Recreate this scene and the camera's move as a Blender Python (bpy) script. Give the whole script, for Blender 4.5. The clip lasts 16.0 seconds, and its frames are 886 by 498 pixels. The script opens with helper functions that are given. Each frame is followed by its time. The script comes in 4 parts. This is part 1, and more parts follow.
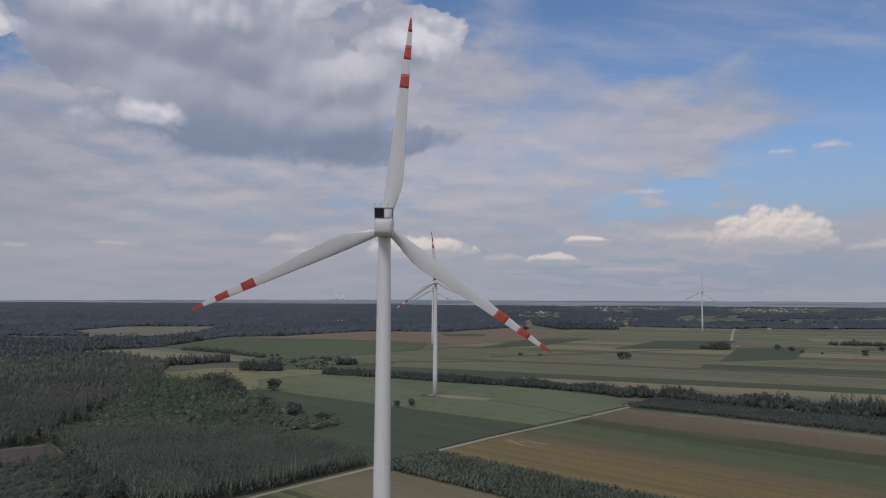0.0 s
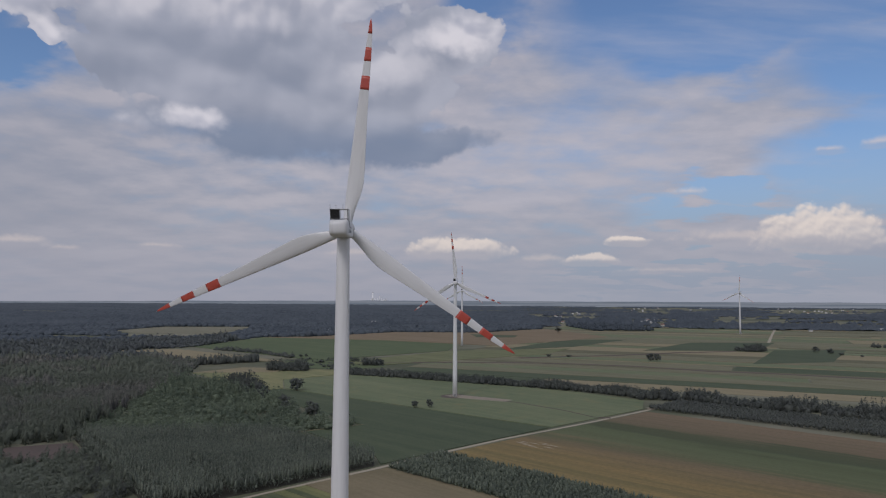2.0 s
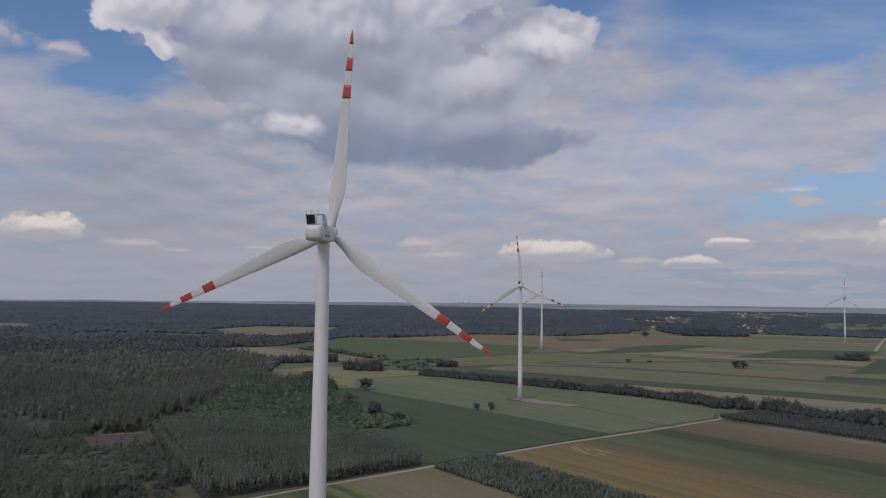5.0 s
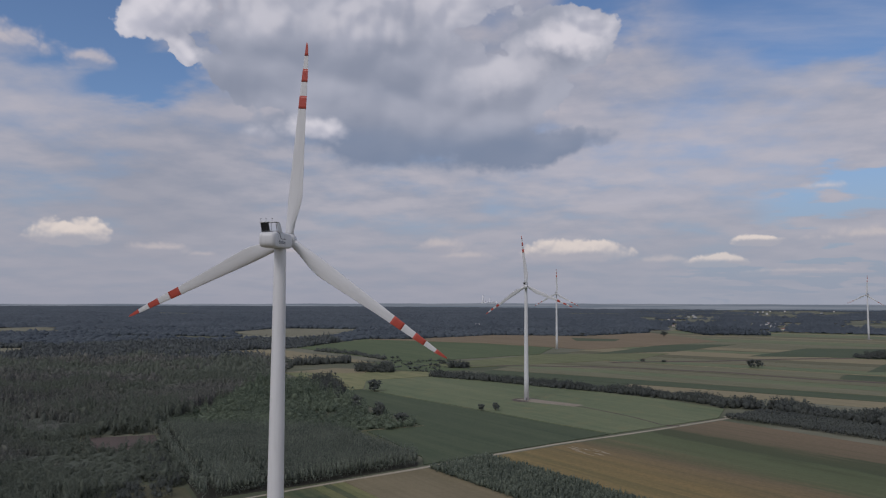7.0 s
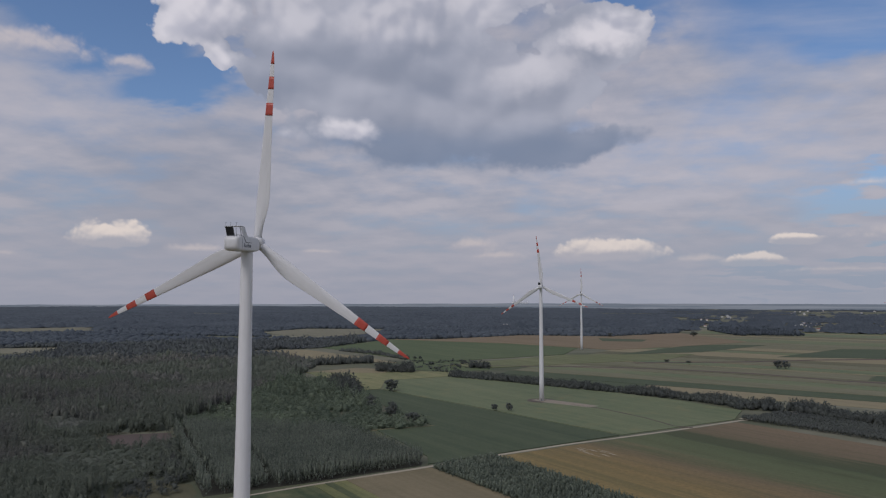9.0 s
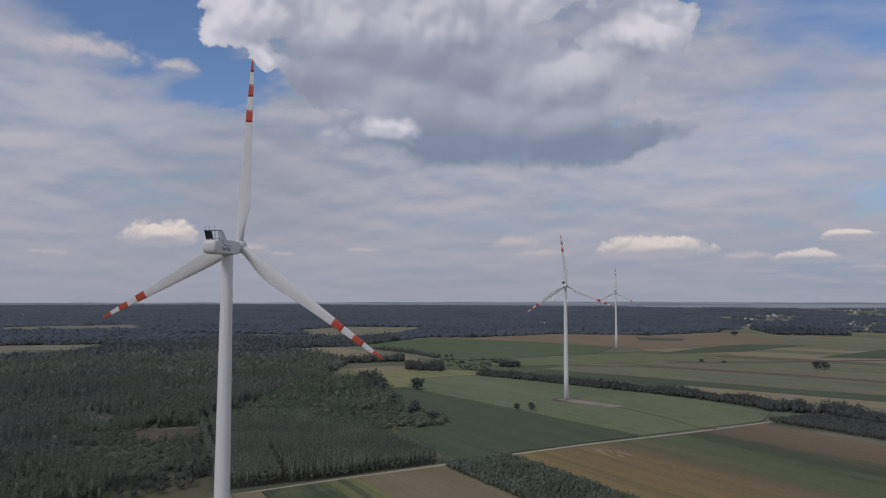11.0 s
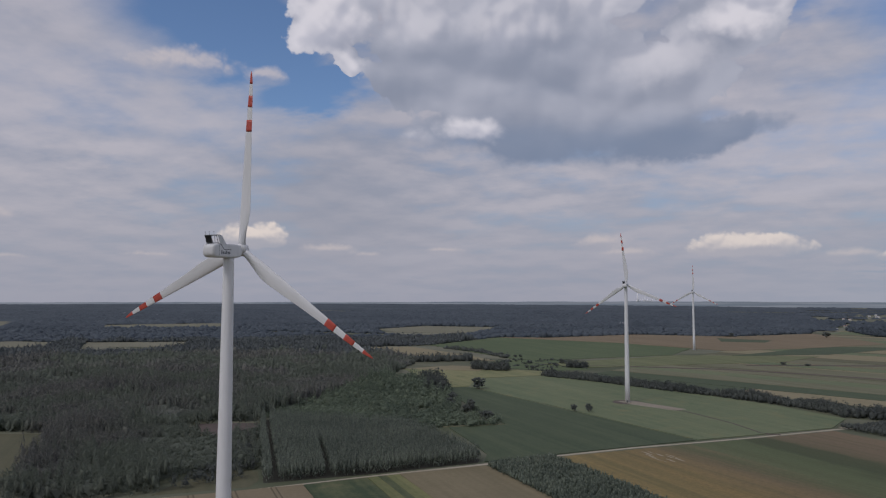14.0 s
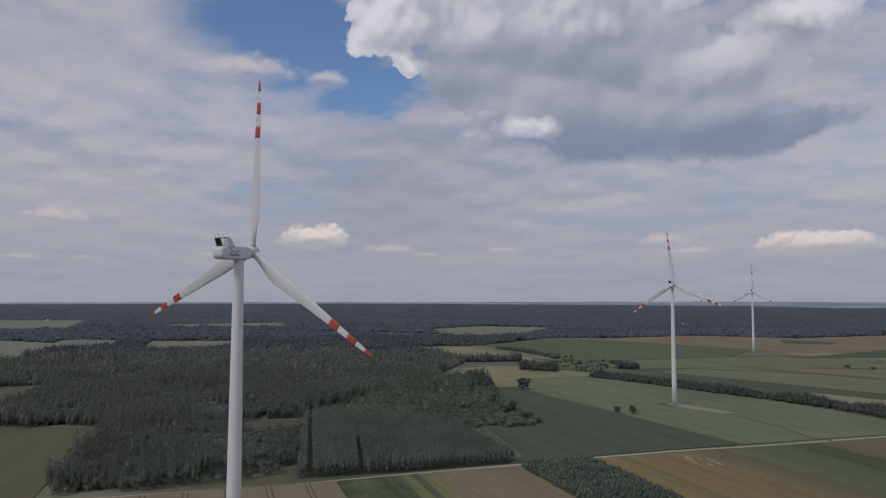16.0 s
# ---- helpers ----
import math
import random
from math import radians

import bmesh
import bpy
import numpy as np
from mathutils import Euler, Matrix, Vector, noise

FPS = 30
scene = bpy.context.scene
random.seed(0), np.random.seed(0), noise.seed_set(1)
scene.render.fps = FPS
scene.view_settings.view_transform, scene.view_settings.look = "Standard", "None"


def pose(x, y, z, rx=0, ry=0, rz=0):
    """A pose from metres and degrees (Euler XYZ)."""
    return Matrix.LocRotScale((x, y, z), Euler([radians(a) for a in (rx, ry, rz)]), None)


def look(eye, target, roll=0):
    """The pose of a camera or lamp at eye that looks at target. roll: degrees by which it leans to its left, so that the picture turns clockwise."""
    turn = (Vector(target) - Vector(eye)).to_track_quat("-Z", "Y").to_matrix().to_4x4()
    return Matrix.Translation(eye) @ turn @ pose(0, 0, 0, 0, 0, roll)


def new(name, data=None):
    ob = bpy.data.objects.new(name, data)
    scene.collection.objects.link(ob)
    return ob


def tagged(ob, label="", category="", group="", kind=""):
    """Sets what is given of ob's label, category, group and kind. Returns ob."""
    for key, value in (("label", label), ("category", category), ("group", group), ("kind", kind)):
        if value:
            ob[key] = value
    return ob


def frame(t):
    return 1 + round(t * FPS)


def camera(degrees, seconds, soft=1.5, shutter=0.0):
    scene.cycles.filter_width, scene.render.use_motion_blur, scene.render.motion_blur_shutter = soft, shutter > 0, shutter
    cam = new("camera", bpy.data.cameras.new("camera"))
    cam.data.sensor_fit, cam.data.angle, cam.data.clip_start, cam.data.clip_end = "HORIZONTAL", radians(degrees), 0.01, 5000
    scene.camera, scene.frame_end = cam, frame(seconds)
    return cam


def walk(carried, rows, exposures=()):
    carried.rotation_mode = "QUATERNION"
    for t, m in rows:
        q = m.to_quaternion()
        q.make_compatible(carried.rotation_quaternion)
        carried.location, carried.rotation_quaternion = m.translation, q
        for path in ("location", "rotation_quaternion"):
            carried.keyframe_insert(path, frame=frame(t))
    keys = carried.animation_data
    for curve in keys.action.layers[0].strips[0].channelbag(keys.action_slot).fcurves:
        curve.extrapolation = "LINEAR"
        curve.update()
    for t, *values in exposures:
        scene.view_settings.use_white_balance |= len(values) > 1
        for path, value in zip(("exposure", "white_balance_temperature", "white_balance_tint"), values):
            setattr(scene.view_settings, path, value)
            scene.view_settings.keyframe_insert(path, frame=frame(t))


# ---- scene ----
cam = camera(64.3, 16.0, soft=1.2)
PATH = [
    (0, (4.774, 6.360, 86.086), (4.922, 8.351, 86.220), 0.3),
    (0.5, (8.789, 6.169, 86.099), (8.907, 8.161, 86.235), 0.3),
    (1, (12.831, 5.979, 86.101), (12.915, 7.972, 86.236), 0.4),
    (1.5, (16.896, 5.785, 86.095), (16.955, 7.779, 86.231), 0.4),
    (2, (20.946, 5.581, 86.116), (20.986, 7.577, 86.252), 0.3),
    (2.5, (24.961, 5.378, 86.161), (24.980, 7.373, 86.299), 0.3),
    (3, (29.050, 5.241, 86.166), (29.046, 7.236, 86.305), 0.2),
    (3.5, (33.233, 5.140, 86.150), (33.189, 7.135, 86.290), 0.3),
    (4, (37.376, 4.990, 86.137), (37.254, 6.981, 86.277), 0.4),
    (4.2, (38.983, 4.870, 86.152), (38.832, 6.860, 86.292), 0.5),
    (6.5, (56.686, 2.750, 87.044), (56.419, 4.728, 87.186), 0.4),
    (7, (60.598, 2.414, 87.139), (60.313, 4.388, 87.281), 0.2),
    (7.5, (64.563, 2.224, 87.227), (64.257, 4.196, 87.370), 0.3),
    (8, (68.553, 2.174, 87.310), (68.228, 4.143, 87.453), 0.2),
    (8.5, (72.557, 2.259, 87.396), (72.207, 4.223, 87.539), 0.1),
    (9, (76.497, 2.448, 87.497), (76.121, 4.407, 87.639), 0.1),
    (11.5, (95.872, 3.908, 88.427), (95.351, 5.834, 88.563), 0.1),
    (12, (99.702, 4.349, 88.501), (99.149, 6.266, 88.637), 0.1),
    (12.5, (103.463, 4.942, 88.553), (102.871, 6.847, 88.689), 0.1),
    (13, (107.092, 5.636, 88.592), (106.460, 7.528, 88.728), 0.0),
    (13.5, (110.647, 6.433, 88.627), (109.973, 8.311, 88.764), 0.1),
    (14, (114.131, 7.306, 88.662), (113.416, 9.169, 88.797), 0.1),
    (14.5, (117.598, 8.211, 88.688), (116.841, 10.057, 88.823), 0.1),
    (15, (121.077, 9.131, 88.713), (120.279, 10.960, 88.848), 0.1),
    (15.5, (124.512, 10.027, 88.734), (123.677, 11.840, 88.870), -0.0),
    (16, (127.926, 10.907, 88.756), (127.058, 12.704, 88.891), 0.1),
]
walk(cam, [(t, look(eye, target, roll)) for t, eye, target, roll in PATH], [(0, -0.03, 6350, 14.5), (16, -0.03, 6350, 14.5)])


# ---- node helpers ----
class Nodes:
    def __init__(self, tree):
        self.tree = tree

    def add(self, kind, **values):
        n = self.tree.nodes.new(kind)
        for k, v in values.items():
            setattr(n, k, v)
        return n

    def put(self, socket, value):
        if isinstance(value, (int, float)):
            socket.default_value = value
        elif isinstance(value, (tuple, list)):
            socket.default_value = (*value, 1.0) if len(value) == 3 and len(socket.default_value) == 4 else value
        else:
            self.tree.links.new(value, socket)

    def math(self, op, a, b=0.0, c=None, clamp=False):
        n = self.add("ShaderNodeMath", operation=op, use_clamp=clamp)
        self.put(n.inputs[0], a), self.put(n.inputs[1], b)
        if c is not None:
            self.put(n.inputs[2], c)
        return n.outputs[0]

    def step(self, x, lo, hi, kind="SMOOTHSTEP"):
        n = self.add("ShaderNodeMapRange", interpolation_type=kind)
        self.put(n.inputs[0], x), self.put(n.inputs[1], lo), self.put(n.inputs[2], hi)
        return n.outputs[0]

    def mix(self, f, a, b, blend="MIX"):
        n = self.add("ShaderNodeMix", data_type="RGBA", blend_type=blend)
        self.put(n.inputs[0], f), self.put(n.inputs[6], a), self.put(n.inputs[7], b)
        return n.outputs[2]

    def xyz(self, x, y, z):
        n = self.add("ShaderNodeCombineXYZ")
        for i, v in enumerate((x, y, z)):
            self.put(n.inputs[i], v)
        return n.outputs[0]

    def noise(self, vector, scale, detail=4.0, rough=0.55, colour=False):
        n = self.add("ShaderNodeTexNoise")
        self.put(n.inputs["Vector"], vector)
        self.put(n.inputs["Scale"], scale), self.put(n.inputs["Detail"], detail), self.put(n.inputs["Roughness"], rough)
        return n.outputs["Color" if colour else "Fac"]

    def mapping(self, vector, rz=0.0, scale=(1, 1, 1)):
        n = self.add("ShaderNodeMapping")
        self.put(n.inputs[0], vector)
        n.inputs[2].default_value = (0, 0, radians(rz))
        n.inputs[3].default_value = scale
        return n.outputs[0]


# ---- sky ----
SUN_AZ, SUN_EL = 205.0, 42.0      # clockwise from +y, above the horizon
world = bpy.data.worlds.new("sky")
scene.world = world
world.use_nodes = True
world.node_tree.nodes.clear()
W = Nodes(world.node_tree)
ray = W.add("ShaderNodeTexCoord").outputs["Generated"]
sep = W.add("ShaderNodeSeparateXYZ")
W.put(sep.inputs[0], ray)
rx_, ry_, rz_ = sep.outputs
az = W.math("MULTIPLY", W.math("ARCTAN2", rx_, ry_), 57.2958)
el = W.math("MULTIPLY", W.math("ARCSINE", rz_), 57.2958)
clear = W.add("ShaderNodeTexSky", sky_type="NISHITA", sun_disc=False, sun_elevation=radians(SUN_EL), sun_rotation=radians(SUN_AZ))
clear.air_density, clear.dust_density, clear.ozone_density = 1.0, 1.2, 2.0
blue = W.mix(1.0, clear.outputs[0], (0.080, 0.090, 0.101), "MULTIPLY")

# cloud coordinates: a high flat layer seen in perspective, and plain angles for the heaped clouds
below = W.math("ADD", W.math("MAXIMUM", rz_, 0.0), 0.16)
flat = W.xyz(W.math("DIVIDE", rx_, below), W.math("DIVIDE", ry_, below), 0.0)


def billow(a, e, scale, octaves=3):
    """Heaped, cauliflower-like swellings between 0 and 1: rounded cells on rounded cells, creased where they meet."""
    warp = W.noise(W.xyz(a, e, 3.0), scale * 0.7, 2.0, 0.5, True)
    p = W.add("ShaderNodeVectorMath", operation="MULTIPLY_ADD")
    W.put(p.inputs[0], warp), W.put(p.inputs[2], W.xyz(a, W.math("MULTIPLY", e, 1.15), 0.0))
    p.inputs[1].default_value = (0.8 / scale, 0.8 / scale, 0)
    out, total = None, 0.0
    for i in range(octaves):
        v = W.add("ShaderNodeTexVoronoi", voronoi_dimensions="2D", feature="SMOOTH_F1")
        W.put(v.inputs["Vector"], p.outputs[0])
        v.inputs["Scale"].default_value, v.inputs["Smoothness"].default_value = scale * 2.15 ** i, 0.25
        k = W.math("MULTIPLY", W.math("MULTIPLY_ADD", v.outputs["Distance"], -1.25, 1.0), 0.52 ** i)
        out = k if out is None else W.math("ADD", out, k)
        total += 0.52 ** i
    return W.math("MULTIPLY", out, 1.15 / total)


def blobs(a, e, rows, flat_base=False):
    """1 in the middle of the nearest ellipse, 0 at its rim, negative outside."""
    best = None
    for ca, ce, ra, re in rows:
        da = W.math("MULTIPLY", W.math("SUBTRACT", a, ca), 1 / ra)
        de = W.math("MULTIPLY", W.math("SUBTRACT", e, ce), 1 / re)
        if flat_base:
            de = W.math("MAXIMUM", de, W.math("MULTIPLY", de, -2.2))
        d = W.math("SUBTRACT", 1.0, W.math("SQRT", W.math("ADD", W.math("MULTIPLY", da, da), W.math("MULTIPLY", de, de))))
        best = d if best is None else W.math("SMOOTH_MAX", best, d, 0.12)
    return best


def moved(v, by):
    return W.math("ADD", v, by)


big_rows = [(-17.1, 20.8, 10.8, 5.6), (-30.0, 21.8, 3.6, 2.8), (-28.4, 18.6, 1.6, 1.3), (1.0, 20.2, 4.6, 2.6), (-10.5, 13.4, 12.5, 2.6),
            (-8.4, 16.6, 9.6, 4.6), (-14.8, 28.3, 17.0, 7.5), (-1.5, 12.4, 6.5, 1.3), (-22.5, 17.8, 5.4, 3.0)]
rim_rows = [(-18.6, 13.4, 2.4, 0.9), (2.6, 20.6, 3.0, 1.5), (-30.8, 21.3, 3.4, 2.7), (-28.7, 18.4, 1.6, 1.6)]
inner_rows = [(-24.9, 12.6, 2.0, 0.8), (-15.3, 22.0, 4.0, 2.0), (-3.8, 18.6, 3.6, 1.8), (-8.0, 24.0, 6.0, 2.2), (-23.5, 22.5, 3.6, 2.0)]
puff_rows = [(-36.1, 4.4, 2.9, 1.5), (2.4, 3.6, 4.6, 1.3), (13.1, 2.8, 2.4, 0.8), (29.3, 4.3, 4.4, 2.4), (15.9, 4.3, 1.9, 0.65)]
puff_faint = [(9.2, 2.8, 2.6, 0.8), (-30.2, 3.5, 2.6, 0.8), (-20.8, 3.5, 1.7, 0.55), (-8.3, 4.1, 2.2, 1.1), (-27.1, 3.1, 1.4, 0.6), (30.2, 10.4, 1.3, 0.6),
              (33.3, 10.6, 1.4, 0.7), (-54.7, 5.4, 2.6, 1.0), (-56.5, 2.5, 1.9, 0.55), (-52.8, 2.5, 1.4, 0.5), (20.5, 7.9, 1.8, 0.7), (36.5, 3.3, 3.6, 0.9), (-44.0, 2.9, 2.2, 0.5), (-41.6, 17.2, 4.6, 1.7), (-35.3, 16.8, 2.0, 1.1), (23.5, 4.3, 4.6, 1.1), (18.5, 1.9, 5.0, 0.5), (-6.5, 3.2, 2.6, 0.8)]
hole_rows = [(-39.4, 20.4, 7.5, 2.8), (-34.5, 16.3, 5.0, 1.9), (7.5, 23.0, 5.0, 3.2), (21.0, 18.0, 6.0, 2.2), (33.5, 10.0, 6.5, 4.0),
             (23.0, 22.5, 13.0, 5.5), (34.0, 16.5, 8.0, 2.8), (23.0, 7.0, 8.0, 1.3), (22.0, 1.8, 12.0, 0.9)]

# broken layer of flat cloud with blue gaps, its swellings lit from above
soft = W.noise(flat, 0.85, 6.0, 0.52)
wisp = W.noise(W.mapping(flat, 20.0, (0.9, 1.2, 1.0)), 2.3, 6.0, 0.52)


def swell(by):
    p = W.add("ShaderNodeVectorMath", operation="SCALE")
    W.put(p.inputs[0], flat), W.put(p.inputs["Scale"], by)
    return W.math("ADD", W.math("MULTIPLY", W.noise(p.outputs[0], 3.4, 5.0, 0.55), 0.75), W.math("MULTIPLY", W.noise(p.outputs[0], 1.2, 2.0, 0.5), 0.25))


roll = swell(1.0)
roll_lit = W.step(W.math("SUBTRACT", roll, swell(1.05)), -0.15, 0.13, "LINEAR")
roll_lit = W.math("MULTIPLY_ADD", W.math("SUBTRACT", roll_lit, 0.55), W.math("MULTIPLY_ADD", W.step(el, 2.0, 12.0), 0.75, 0.25), 0.55)
shake_a = W.math("ADD", az, W.math("MULTIPLY", W.math("SUBTRACT", soft, 0.5), 26.0))
shake_e = W.math("ADD", el, W.math("MULTIPLY", W.math("SUBTRACT", wisp, 0.5), 9.0))
holes = W.step(blobs(shake_a, shake_e, hole_rows), -0.45, 0.55)
cover = W.math("ADD", W.math("MULTIPLY", soft, 0.45), W.math("ADD", W.math("MULTIPLY", wisp, 0.2), W.math("MULTIPLY", roll, 0.35)))
cover = W.math("SUBTRACT", W.math("ADD", cover, 0.15), W.math("MULTIPLY", holes, 0.27))
layer = W.step(cover, 0.42, 0.68)
low = W.step(el, 14.0, 0.5)
layer_colour = W.mix(roll_lit, (0.318, 0.336, 0.392), (0.468, 0.450, 0.474))
layer_colour = W.mix(W.math("MULTIPLY", W.step(soft, 0.58, 0.34), 0.5), layer_colour, (0.285, 0.312, 0.372))
pale = W.step(blobs(shake_a, shake_e, [(10.0, 11.0, 16.0, 4.0), (-47.0, 15.0, 16.0, 5.0), (-48.0, 22.0, 8.0, 3.0)]), -0.3, 0.6)
layer_colour = W.mix(W.math("MULTIPLY", pale, 0.45), layer_colour, (0.50, 0.485, 0.52))
thick = W.step(blobs(shake_a, shake_e, [(-29.0, 8.0, 12.0, 7.0)]), -0.3, 0.8)
layer_colour = W.mix(W.math("MULTIPLY", thick, 0.5), layer_colour, (0.25, 0.27, 0.32))
sky_low = W.mix(W.math("MULTIPLY", low, 0.90), blue, (0.270, 0.325, 0.412))
sky_col = W.mix(W.math("MULTIPLY", layer, 0.92), sky_low, layer_colour)

# thin feathery streaks over the blue
feather = W.noise(W.mapping(flat, -16.0, (0.6, 2.0, 1.0)), 1.6, 7.0, 0.55)
thin = W.math("MULTIPLY", W.step(feather, 0.46, 0.76), W.math("MULTIPLY", W.step(el, 9.0, 15.0), W.step(az, -4.0, 8.0)))
sky_col = W.mix(W.math("MULTIPLY", thin, 0.48), sky_col, (0.47, 0.475, 0.53))


# heaped clouds, lit where their swellings face the sun
def warped(wide, scale):
    n = W.noise(W.xyz(az, W.math("MULTIPLY", el, 1.3), 7.0), scale, 5.0, 0.6, True)
    k = W.add("ShaderNodeSeparateXYZ")
    W.put(k.inputs[0], n)
    return [W.math("MULTIPLY_ADD", W.math("SUBTRACT", k.outputs[i], 0.5), w, v) for i, (v, w) in enumerate(((az, wide), (el, wide * 0.6)))]


wa, we = warped(6.0, 0.14)
bulge = billow(az, el, 0.17)
bulge_up = billow(moved(az, -0.45), moved(el, 0.8), 0.17)
relief = W.math("SUBTRACT", bulge, bulge_up)
slow = W.math("SUBTRACT", billow(az, el, 0.13, 2), billow(moved(az, -0.6), moved(el, 1.1), 0.13, 2))
big = W.math("ADD", blobs(wa, we, big_rows), W.math("MULTIPLY", W.math("SUBTRACT", bulge, 0.50), 0.55))
fluff = billow(az, el, 0.55, 3)
big = W.math("ADD", big, W.math("MULTIPLY", W.math("SUBTRACT", fluff, 0.50), 0.22))
under = W.step(el, 15.5, 12.0)
big_edge = W.step(big, W.math("MULTIPLY_ADD", under, -0.14, -0.02), W.math("MULTIPLY_ADD", under, 0.30, 0.07))
swollen = W.math("MULTIPLY", W.math("MULTIPLY_ADD", fluff, 0.5, W.math("SUBTRACT", bulge, 0.65)), 0.55)
tops = W.step(W.math("ADD", blobs(wa, we, rim_rows), swollen), -0.45, 0.75)
inner = W.step(W.math("ADD", blobs(wa, we, inner_rows), W.math("MULTIPLY", swollen, 0.8)), -0.7, 0.8)
tops = W.math("MAXIMUM", tops, W.math("MULTIPLY", inner, 0.6))
body = W.mix(W.step(W.math("MULTIPLY_ADD", slow, 0.8, W.math("MULTIPLY_ADD", relief, 0.2, soft)), 0.10, 0.90), (0.245, 0.275, 0.342), (0.395, 0.415, 0.475))
base_dark = W.step(W.math("ADD", el, W.math("MULTIPLY", W.math("SUBTRACT", soft, 0.5), 6.0)), 15.0, 11.2)
body = W.mix(W.math("MULTIPLY", base_dark, 0.85), body, (0.185, 0.235, 0.325))
crest = W.mix(W.step(W.math("MULTIPLY_ADD", relief, 2.4, 0.60), 0.0, 1.0), (0.45, 0.46, 0.52), (0.72, 0.70, 0.72))
big_col = W.mix(W.math("MULTIPLY", tops, 0.85), body, crest)
sky_col = W.mix(W.math("MULTIPLY", big_edge, 0.96), sky_col, big_col)

pa, pe = warped(0.5, 0.4)
knob = billow(az, el, 0.62)
knob_up = billow(moved(az, -0.12), moved(el, 0.26), 0.62)
tilt = W.math("MULTIPLY", W.math("SUBTRACT", knob, knob_up), 0.32)
for rows_of, alpha, edge, pale, bright in ((puff_rows, 0.97, 0.24, (0.48, 0.455, 0.455), (0.80, 0.71, 0.62)), (puff_faint, 0.60, 0.55, (0.43, 0.415, 0.44), (0.66, 0.58, 0.53))):
    puff = W.math("ADD", blobs(pa, pe, rows_of, True), W.math("MULTIPLY", W.math("SUBTRACT", knob, 0.46), 0.42))
    lift = W.math("SUBTRACT", blobs(pa, moved(pe, -0.45), rows_of, True), blobs(pa, moved(pe, 0.25), rows_of, True))
    lit = W.step(W.math("ADD", tilt, W.math("MULTIPLY_ADD", lift, 0.55, 0.40)), 0.0, 0.75)
    puff_col = W.mix(lit, pale, bright)
    sky_col = W.mix(W.math("MULTIPLY", W.step(puff, -0.05, edge), W.math("MULTIPLY", W.math("MULTIPLY_ADD", lit, 0.6, 0.4), alpha)), sky_col, puff_col)
haze = W.math("POWER", W.step(el, 8.0, -0.5, "LINEAR"), 1.5)
sky_col = W.mix(W.math("MULTIPLY", haze, 0.78), sky_col, W.mix(W.step(az, -8.0, 14.0), (0.318, 0.332, 0.383), (0.312, 0.342, 0.398)))
ground_glow = W.step(el, -0.45, -1.6)
sky_col = W.mix(ground_glow, sky_col, (0.05, 0.06, 0.06))
bg = W.add("ShaderNodeBackground")
W.put(bg.inputs[0], sky_col)
bg.inputs[1].default_value = 1.0
W.put(W.add("ShaderNodeOutputWorld").inputs[0], bg.outputs[0])

sun = new("sun", bpy.data.lights.new("sun", "SUN"))
sun.data.energy, sun.data.angle, sun.data.color = 1.0, radians(14), (1.0, 0.95, 0.88)
sun_dir = Vector((math.sin(radians(SUN_AZ)) * math.cos(radians(SUN_EL)), math.cos(radians(SUN_AZ)) * math.cos(radians(SUN_EL)), math.sin(radians(SUN_EL))))
sun.matrix_world = look(sun_dir * 300, (0, 0, 0))


# ---- materials ----
def material(name, rough=0.6, metal=0.0, spec=0.5):
    m = bpy.data.materials.new(name)
    m.use_nodes = True
    n = Nodes(m.node_tree)
    b = m.node_tree.nodes["Principled BSDF"]
    b.inputs["Roughness"].default_value, b.inputs["Metallic"].default_value = rough, metal
    b.inputs["Specular IOR Level"].default_value = spec
    return m, n, b


def place(n):
    return n.add("ShaderNodeNewGeometry").outputs["Position"]


def bump(n, b, height, strength, distance):
    k = n.add("ShaderNodeBump")
    k.inputs["Strength"].default_value, k.inputs["Distance"].default_value = strength, distance
    n.put(k.inputs["Height"], height)
    n.put(b.inputs["Normal"], k.outputs[0])


def painted(name, colour, rough=0.4, dirt=0.12, metal=0.0):
    """Painted or coated surface with faint soiling and streaks that run down."""
    m, n, b = material(name, rough, metal)
    o = n.add("ShaderNodeTexCoord").outputs["Object"]
    stain = n.noise(n.mapping(o, 0, (1.2, 1.2, 0.12)), 1.0, 5.0)
    grain = n.noise(o, 9.0, 3.0)
    dark = tuple(c * 0.72 for c in colour)
    c = n.mix(n.math("MULTIPLY", n.step(stain, 0.45, 0.75), dirt * 3), colour, dark)
    c = n.mix(n.math("MULTIPLY", grain, dirt), c, dark)
    n.put(b.inputs["Base Color"], c)
    n.put(b.inputs["Roughness"], n.math("ADD", rough - 0.08, n.math("MULTIPLY", grain, 0.16)))
    return m


